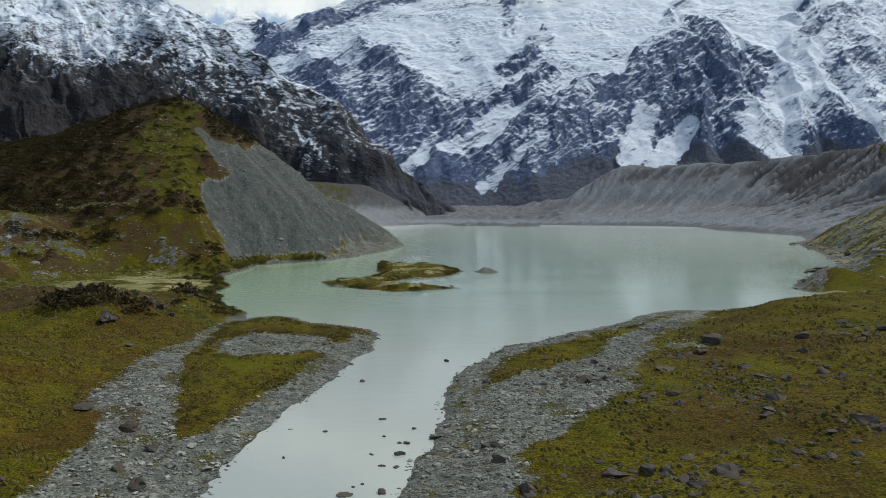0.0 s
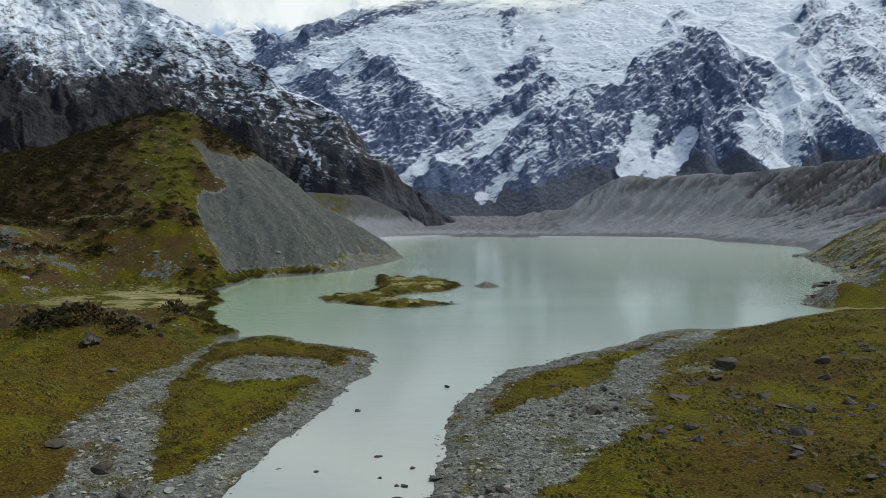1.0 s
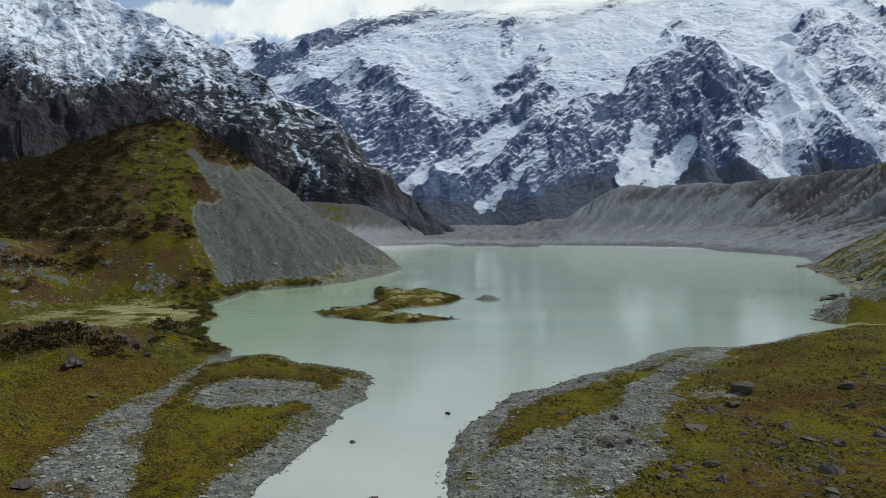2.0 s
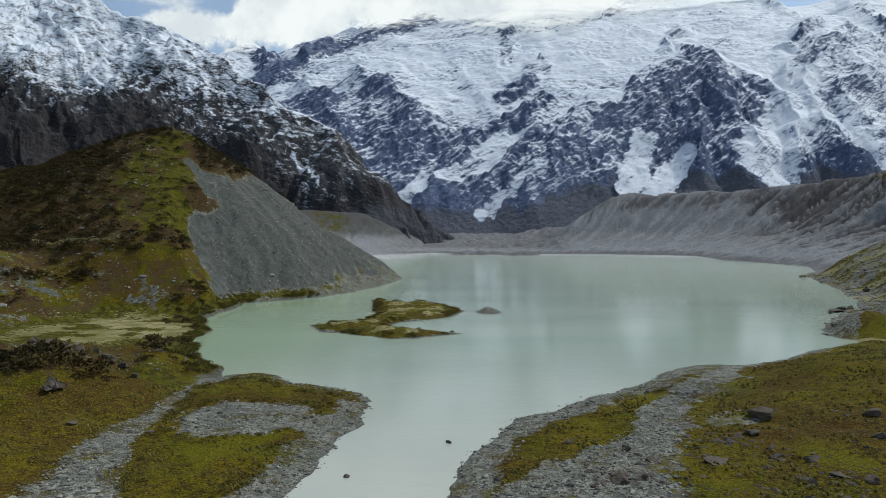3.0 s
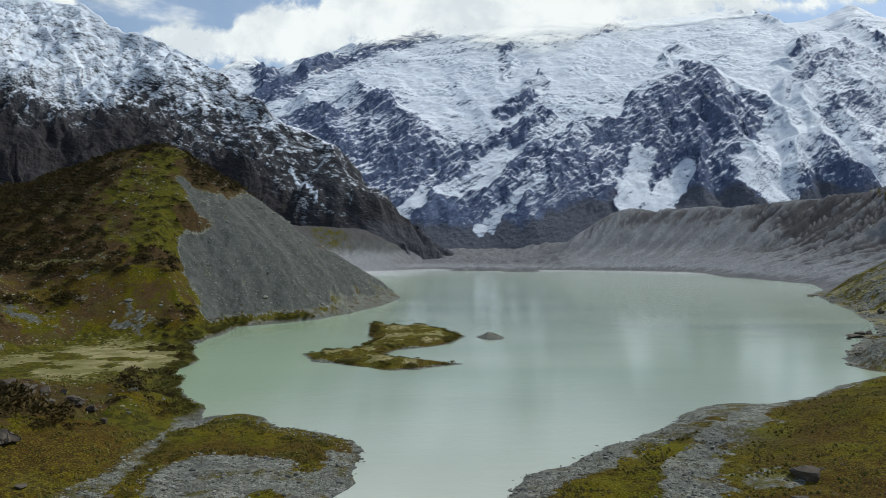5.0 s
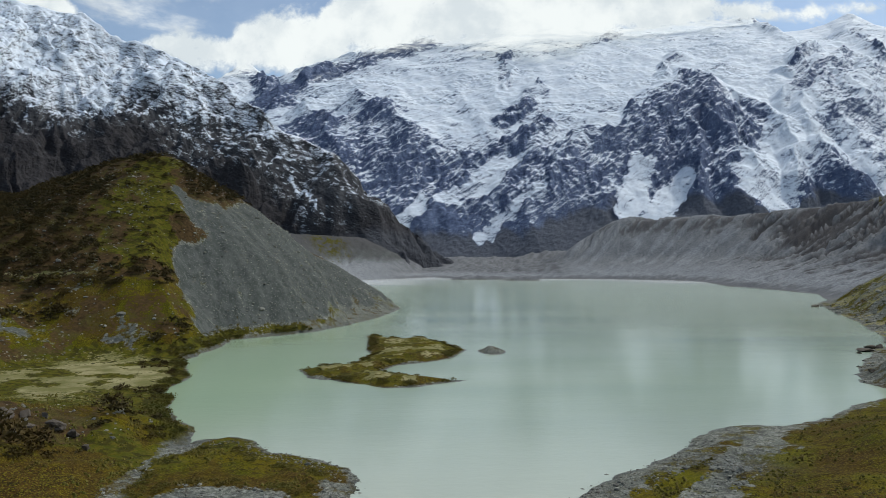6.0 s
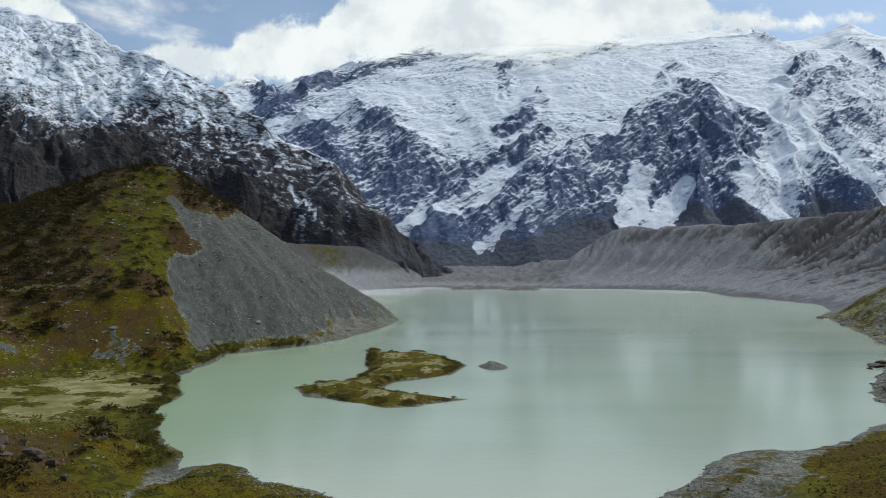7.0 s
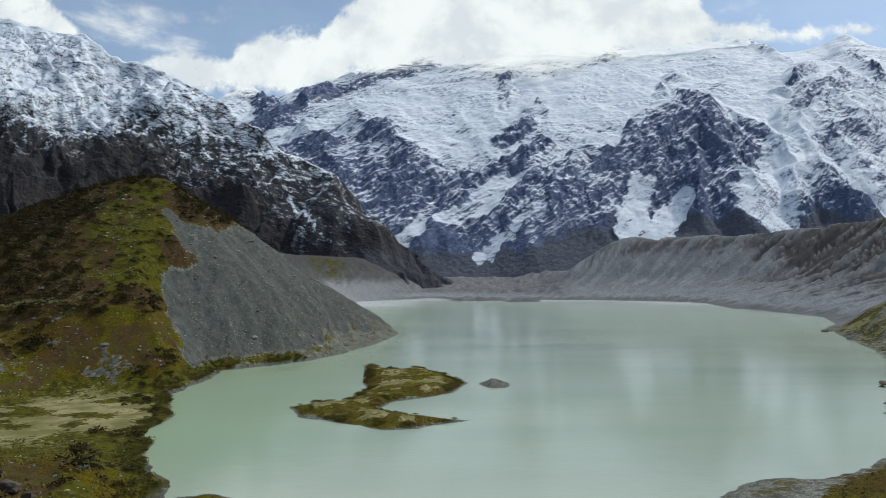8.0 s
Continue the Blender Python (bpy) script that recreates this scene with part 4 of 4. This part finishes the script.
BANK_BOULDERS = [(29.3, 61.8, 1.3), (18.2, 67.9, 1.0), (22.8, 66.7, 1.6), (43.7, 83.9, 1.6), (58.1, 91.5, 1.9), (37.3, 74.4, 1.5), (4.2, 53.3, 1.5),
                 (-0.8, 61.2, 1.3), (3.5, 57.2, 0.9), (5.8, 46.8, 1.6), (20.3, 82.5, 1.6), (18.8, 86.6, 1.4), (23.4, 70.2, 1.5), (18.1, 77.5, 1.5),
                 (33.9, 90.7, 1.8), (27.9, 60.0, 0.9), (30.6, 72.3, 1.1), (31.3, 69.9, 1.2), (54.4, 89.2, 1.6), (55.6, 95.0, 1.5), (25.6, 68.5, 0.9)]


MOUND_BOULDERS = [(-59.1, 122.6, 2.8), (-52.7, 123.8, 3.4), (-50.6, 104.0, 3.5), (-58.7, 127.0, 2.2), (-50.4, 124.0, 2.3), (-59.9, 117.3, 2.0), (-56.6, 127.9, 1.8),
                  (-43.2, 94.7, 1.3), (-47.3, 120.9, 1.6), (-68.2, 130.0, 2.4), (-54.7, 117.8, 1.8), (-63.5, 126.0, 2.6), (-55.8, 122.4, 1.9), (-66.0, 124.5, 1.7)]


BAY_BOULDERS = [(124, 232.5, 4.6), (128, 237, 3.8), (119.5, 228, 2.6), (131, 236.5, 3.0), (97, 186, 1.8), (218, 432, 5.0), (175, 300, 3.4)]


def build_boulders():
    shapes = [angular(3, 40 + n, 0.55 + 0.06 * (n % 3), 13, BOULDER) for n in range(7)]
    rng = random.Random(5)
    for spots, label, group, sink in ((CHANNEL_BOULDERS, "grey lichened boulder on the shingle of a dry channel", "boulders by the dry channel", 0.10),
                                      (RIVER_BOULDERS, "dark wet boulder standing in the milky river", "boulders in the river", 0.05),
                                      (MEADOW_BOULDERS, "dark brown-grey boulder half sunk in tussock grass", "boulders on the meadow", -0.06),
                                      (MOUND_BOULDERS, "pale grey boulder heaped on a shrubby mound", "boulders on the mound", 0.1),
                                      (BAY_BOULDERS, "dark grey boulder at the lake edge of the stony bank", "boulders across the bay", 0.12),
                                      (BANK_BOULDERS, "grey angular boulder between grass and shingle", "boulders on the bank", 0.08)):
        for n, (x, y, size) in enumerate(spots):
            z = max(float(height_at(x, y)[0]), -0.12 if spots is RIVER_BOULDERS else -9)
            ob = place(shapes[(n * 3 + len(spots)) % 7], "boulder", x, y, z + size * sink, size, rng.uniform(0, 6.28), rng.uniform(-0.12, 0.12), rng.uniform(0.75, 1.1))
            tagged(ob, label, "boulder", group)


def random_spots(count, area, seed, keep):
    """Random plan places in a box for which keep(x, y, height, values) is true."""
    rng = np.random.RandomState(seed)
    x, y = rng.uniform(area[0], area[1], count), rng.uniform(area[2], area[3], count)
    got = ground_height(x, y)
    ok = keep(x, y, got, rng.uniform(0, 1, count))
    return np.stack([x[ok], y[ok], got[0][ok]], -1), rng


def shingle(x, y, got, luck):
    h, s, g, m = got[:4]
    bare = np.maximum.reduce([g, m, inside(x, y, STRIP_GRASS), inside(x, y, BAR_GRASS)]) < 0.3
    return bare & (s > -1.6) & (h < 6) & (luck < np.interp(s, [-1.6, 0, 2], [0.25, 0.7, 1.0]))


def build_stones():
    mesh = angular(1, 3, 0.6, 6)
    co = [tuple(v.co) for v in mesh.vertices]
    fa = [tuple(p.vertices) for p in mesh.polygons]
    spots, rng = random_spots(46000, (-42, 40, 42, 132), 11, shingle)
    near = 1.0 / (1 + ((spots[:, 1] - 45) / 45) ** 2)
    spots = spots[rng.uniform(0, 1, len(spots)) < 0.25 + 0.75 * near]
    size = np.clip(rng.lognormal(-1.65, 0.5, len(spots)), 0.10, 0.9)
    spots[:, 2] += size * 0.12
    big = np.argsort(-size * np.where((spots[:, 1] < 75), 1, 0.3))[:300]
    rest = np.setdiff1d(np.arange(len(spots)), big)[:15000]
    tagged(scatter("shingle_stones", co, fa, spots[rest], size[rest], rng.uniform(0, 6.28, len(rest)), STONE, rng.uniform(0.5, 1.1, len(rest))),
           "loose grey river stones strewn over the shingle", "stones", kind="stuff")
    shapes = [angular(2, 70 + n, 0.6, 8) for n in range(5)]
    bed = bpy.data.objects["ground"]
    for n, i in enumerate(big):
        ob = place(shapes[n % 5], "stone", *spots[i], size[i], rng.uniform(0, 6.28), rng.uniform(-0.2, 0.2), rng.uniform(0.6, 1.0))
        ob.parent = bed
    # stones lying on the bare side of the hill
    def bare(x, y, got, luck):
        return (hill_side(x, y) > 2) & (got[1] > 4) & (got[0] > 3) & (x < -30) & (y < 440)
    drift, rng2 = random_spots(16000, (-130, -28, 240, 440), 13, bare)
    drift = drift[:2400]
    size = np.clip(rng2.lognormal(-0.8, 0.55, len(drift)), 0.2, 2.4)
    tagged(scatter("scree_stones", co, fa, drift, size, rng2.uniform(0, 6.28, len(drift)), STONE, rng2.uniform(0.5, 1.0, len(drift))),
           "grey stones lying on the bare scree slope", "stones", kind="stuff")
    # small rocks about the boulders of the meadow
    heaps = np.array([(x, y) for x, y, size in MEADOW_BOULDERS + BANK_BOULDERS])
    pick = heaps[rng.randint(0, len(heaps), 1000)] + rng.normal(0, 1, (1000, 2)) * (2.6, 2.2)
    size = np.clip(rng.lognormal(-0.85, 0.55, 1000), 0.15, 1.5)
    strewn = np.column_stack([pick, height_at(pick[:, 0], pick[:, 1]) + size * -0.05])
    tagged(scatter("meadow_stones", co, fa, strewn, size, rng.uniform(0, 6.28, 1000), BOULDER, rng.uniform(0.4, 0.9, 1000)),
           "brown-grey stones scattered in the tussock meadow", "stones", kind="stuff")
    # talus on the hill foot, the bank across the bay and the scree
    def talus(x, y, got, luck):
        h, s, b = got[0], got[1], got[4]
        hill = (b > 0) & (b < 40) & (x > -230) & (luck < 0.9)
        across = (x > 100) & (y > 200) & (s > 0) & (s < 60)
        foot = (x < -38) & (x > -120) & (y > 230) & (s > 0) & (s < 16)
        slope = (x > -135) & (y > 235) & (s > 3) & (luck < 0.35) & (h > 3)
        mound = (np.hypot((x + 64) / 22, (y - 132) / 12) < 1)
        return (s > 0) & (hill | across | foot | slope | mound)
    spots, rng = random_spots(30000, (-230, 230, 100, 450), 12, talus)
    spots = spots[:6500]
    size = np.clip(rng.lognormal(-0.75, 0.5, len(spots)), 0.25, 2.6) * np.where(spots[:, 0] > 90, 1.5, 1.0)
    tagged(scatter("talus", co, fa, spots, size, rng.uniform(0, 6.28, len(spots)), STONE, rng.uniform(0.5, 1.1, len(spots))),
           "grey broken rocks lying on the moraine slopes", "rocks", kind="stuff")


def build_bank_rocks():
    """Broken rock on the bank across the bay, thickest along its foot."""
    mesh = angular(1, 5, 0.65, 7)
    co, fa = [tuple(v.co) for v in mesh.vertices], [tuple(p.vertices) for p in mesh.polygons]

    def strewn(x, y, got, luck):
        s = got[1]
        return (s > -0.5) & (s < 75) & (x > 86) & (luck < np.interp(s, [0, 8, 75], [1.0, 0.6, 0.35])) & (fbm(x / 12, y / 12, 34, 3) > -0.25)
    spots, rng = random_spots(9000, (86, 270, 178, 480), 14, strewn)
    spots = spots[:3200]
    size = np.clip(rng.lognormal(-0.25, 0.5, len(spots)), 0.4, 4.0) * np.interp(spots[:, 1], [180, 400], [0.75, 1.25])
    tagged(scatter("bank_rocks", co, fa, spots, size, rng.uniform(0, 6.28, len(spots)), STONE, rng.uniform(0.4, 0.9, len(spots))),
           "grey and tan broken rocks on the bank across the bay", "rocks", kind="stuff")


def tuft(seed):
    """A mound of grass about 1 across: uneven rings of blades rising to a ragged top."""
    rng, co, fa, count = random.Random(seed), [], [], 7
    for ring, (r, z) in enumerate(((0.5, -0.12), (0.42, 0.3), (0.2, 0.55))):
        for n in range(count):
            a, k = (n + 0.5 * ring) / count * 6.283, rng.uniform(0.7, 1.25)
            co.append((r * k * math.cos(a), r * k * math.sin(a), z * rng.uniform(0.7, 1.3)))
    for ring in range(2):
        for n in range(count):
            a, b = ring * count + n, ring * count + (n + 1) % count
            fa += [(a, b, a + count), (b, b + count, a + count)]
    fa += [(2 * count, 2 * count + n, 2 * count + n + 1) for n in range(1, count - 1)]
    return co, fa


def build_tussocks():
    def turf(x, y, got, luck):
        g, m = got[2], got[3]
        best = np.maximum.reduce([g, m, inside(x, y, STRIP_GRASS), inside(x, y, BAR_GRASS)])
        patch = fbm(x / 7, y / 7, 33, 3)
        return (best > 0.4) & (got[0] < 12) & (luck < 0.12 + 0.9 * patch)
    spots, rng = random_spots(150000, (-110, 110, 40, 165), 21, turf)
    ahead = np.abs(spots[:, 0]) < spots[:, 1] * 0.68 + 6
    spots = spots[ahead]
    spots = spots[rng.uniform(0, 1, len(spots)) < np.interp(spots[:, 1], [40, 90, 150], [1.0, 0.75, 0.5])][:7500]
    size = rng.uniform(0.22, 0.62, len(spots)) ** 1.2
    co, fa = tuft(8)
    tagged(scatter("tussock_grass", co, fa, spots, size, rng.uniform(0, 6.28, len(spots)), TUSSOCK, rng.uniform(0.5, 0.95, len(spots))),
           "low tufts of olive and straw-coloured tussock grass", "grass", kind="stuff")


def shrub_form(leaves, seed):
    """A rounded heath shrub: many small leaf sprays over an uneven dome, with gaps."""
    rng, co, fa = random.Random(seed), [], []
    lumps = [(rng.uniform(-0.28, 0.28), rng.uniform(-0.28, 0.28), rng.uniform(0.05, 0.3), rng.uniform(0.2, 0.36)) for _ in range(6)]
    for _ in range(leaves):
        cx, cy, cz, r = rng.choice(lumps)
        way = Vector((rng.gauss(0, 1), rng.gauss(0, 1), abs(rng.gauss(0.2, 0.8)))).normalized()
        at = Vector((cx, cy, cz)) + way * r * rng.uniform(0.75, 1.05)
        side = way.orthogonal().normalized()
        side = Matrix.Rotation(rng.uniform(0, 6.28), 3, way) @ side
        out = (way * 0.6 + Vector((rng.gauss(0, 0.5), rng.gauss(0, 0.5), rng.gauss(0.3, 0.4)))).normalized()
        w, k = rng.uniform(0.05, 0.10) * (45 / leaves) ** 0.36, len(co)
        co += [tuple(at - side * w), tuple(at + side * w), tuple(at + out * w * 2.2)]
        fa.append((k, k + 1, k + 2))
    return co, fa


def build_shrubs():
    co, fa = shrub_form(74, 2)
    def thick(x, y, got, luck):
        h, s, g, crest = got[0], got[1], got[2], got[5]
        n1 = fbm(x / 16, y / 16, 37, 3)
        green = inside(x, y, LUSH) + 5 * n1
        left = (crest > h - 3) & (h > 20) & (inside(x, y, SCREE) < -2) & (luck < np.where(green > -1.5, 0.10, 0.30 + 0.75 * step(-0.2, 0.4, fbm(x / 7, y / 7, 36, 3))))
        shore = (g > 0) & (s > 1) & (s < 11) & (y > 118) & (y < 300) & (x < -30) & (n1 > 0.05)
        bench = (got[4] > 12) & (n1 > 0.2) & (luck < 0.5)
        mound = (np.hypot((x + 58) / 16, (y - 114) / 6) < 1) & (n1 > 0.0)
        return (x < 0) & (left | shore | bench | mound) & (inside(x, y, SCREE) < -1)
    spots, rng = random_spots(46000, (-270, -35, 100, 400), 31, thick)
    spots = spots[:5200]
    size = rng.uniform(1.2, 4.0, len(spots)) ** 1.15 * np.where(spots[:, 2] < 4, 0.55, 1.0)
    order = np.argsort(-size + 30 * (spots[:, 2] < 15))
    single, rest = order[:150], order[150:]
    shapes = []
    for n in range(4):
        c2, f2 = shrub_form(640, 50 + n)
        mesh = bpy.data.meshes.new("shrub")
        mesh.from_pydata(c2, [], f2)
        mesh.materials.append(LEAVES)
        shapes.append(mesh)
    for n, i in enumerate(single):
        ob = place(shapes[n % 4], "shrub", *spots[i], size[i], rng.uniform(0, 6.28), 0, rng.uniform(0.8, 1.2))
        tagged(ob, "dark olive-brown heath shrub on the grassy moraine hill", "shrub", "shrubs on the moraine hill")
    tagged(scatter("heath_scrub", co, fa, spots[rest], size[rest], rng.uniform(0, 6.28, len(rest)), LEAVES, rng.uniform(0.6, 1.1, len(rest))),
           "low dark brown scrub covering the moraine slope", "scrub", kind="stuff")
    # low growth along the shore of the bay
    def fringe(x, y, got, luck):
        s = got[1]
        return (s > 0.3) & (s < 5 - 4 * luck) & (x < -36) & (y > 132) & (y < 300) & (fbm(x / 9, y / 9, 39, 3) > -0.25)
    spots, rng = random_spots(60000, (-80, -36, 130, 300), 33, fringe)
    spots = spots[:1300]
    size = rng.uniform(0.7, 1.9, len(spots))
    co, fa = shrub_form(46, 9)
    tagged(scatter("shore_scrub", co, fa, spots, size, rng.uniform(0, 6.28, len(spots)), FRINGE, rng.uniform(0.4, 0.8, len(spots))),
           "dark green scrub fringing the bay of the lake", "scrub", kind="stuff")
    # bank vegetation of the bar, the island and the river edge
    def edge(x, y, got, luck):
        s, isl = got[1], got[6]
        bar = inside(x, y, BAR_GRASS)
        n1 = fbm(x / 5, y / 5, 38, 2)
        return ((bar > 0) & (bar < 2.2) & (n1 > -0.1)) | ((isl > 0.6) & (isl < 3.6) & (n1 > 0.12)) | ((inside(x, y, STRIP_GRASS) > 0.2) & (y > 112) & (n1 > 0.1))
    spots, rng = random_spots(40000, (-45, 45, 50, 290), 32, edge)
    spots = spots[:1500]
    size = rng.uniform(0.5, 1.3, len(spots)) * np.interp(spots[:, 1], [60, 200], [0.7, 1.5])
    co, fa = shrub_form(46, 6)
    tagged(scatter("bank_scrub", co, fa, spots, size, rng.uniform(0, 6.28, len(spots)), TUSSOCK, rng.uniform(0.4, 0.7, len(spots))),
           "low green and rust scrub along the water's edge", "scrub", kind="stuff")


build_boulders()
build_tussocks()
build_shrubs()
build_stones()
build_bank_rocks()
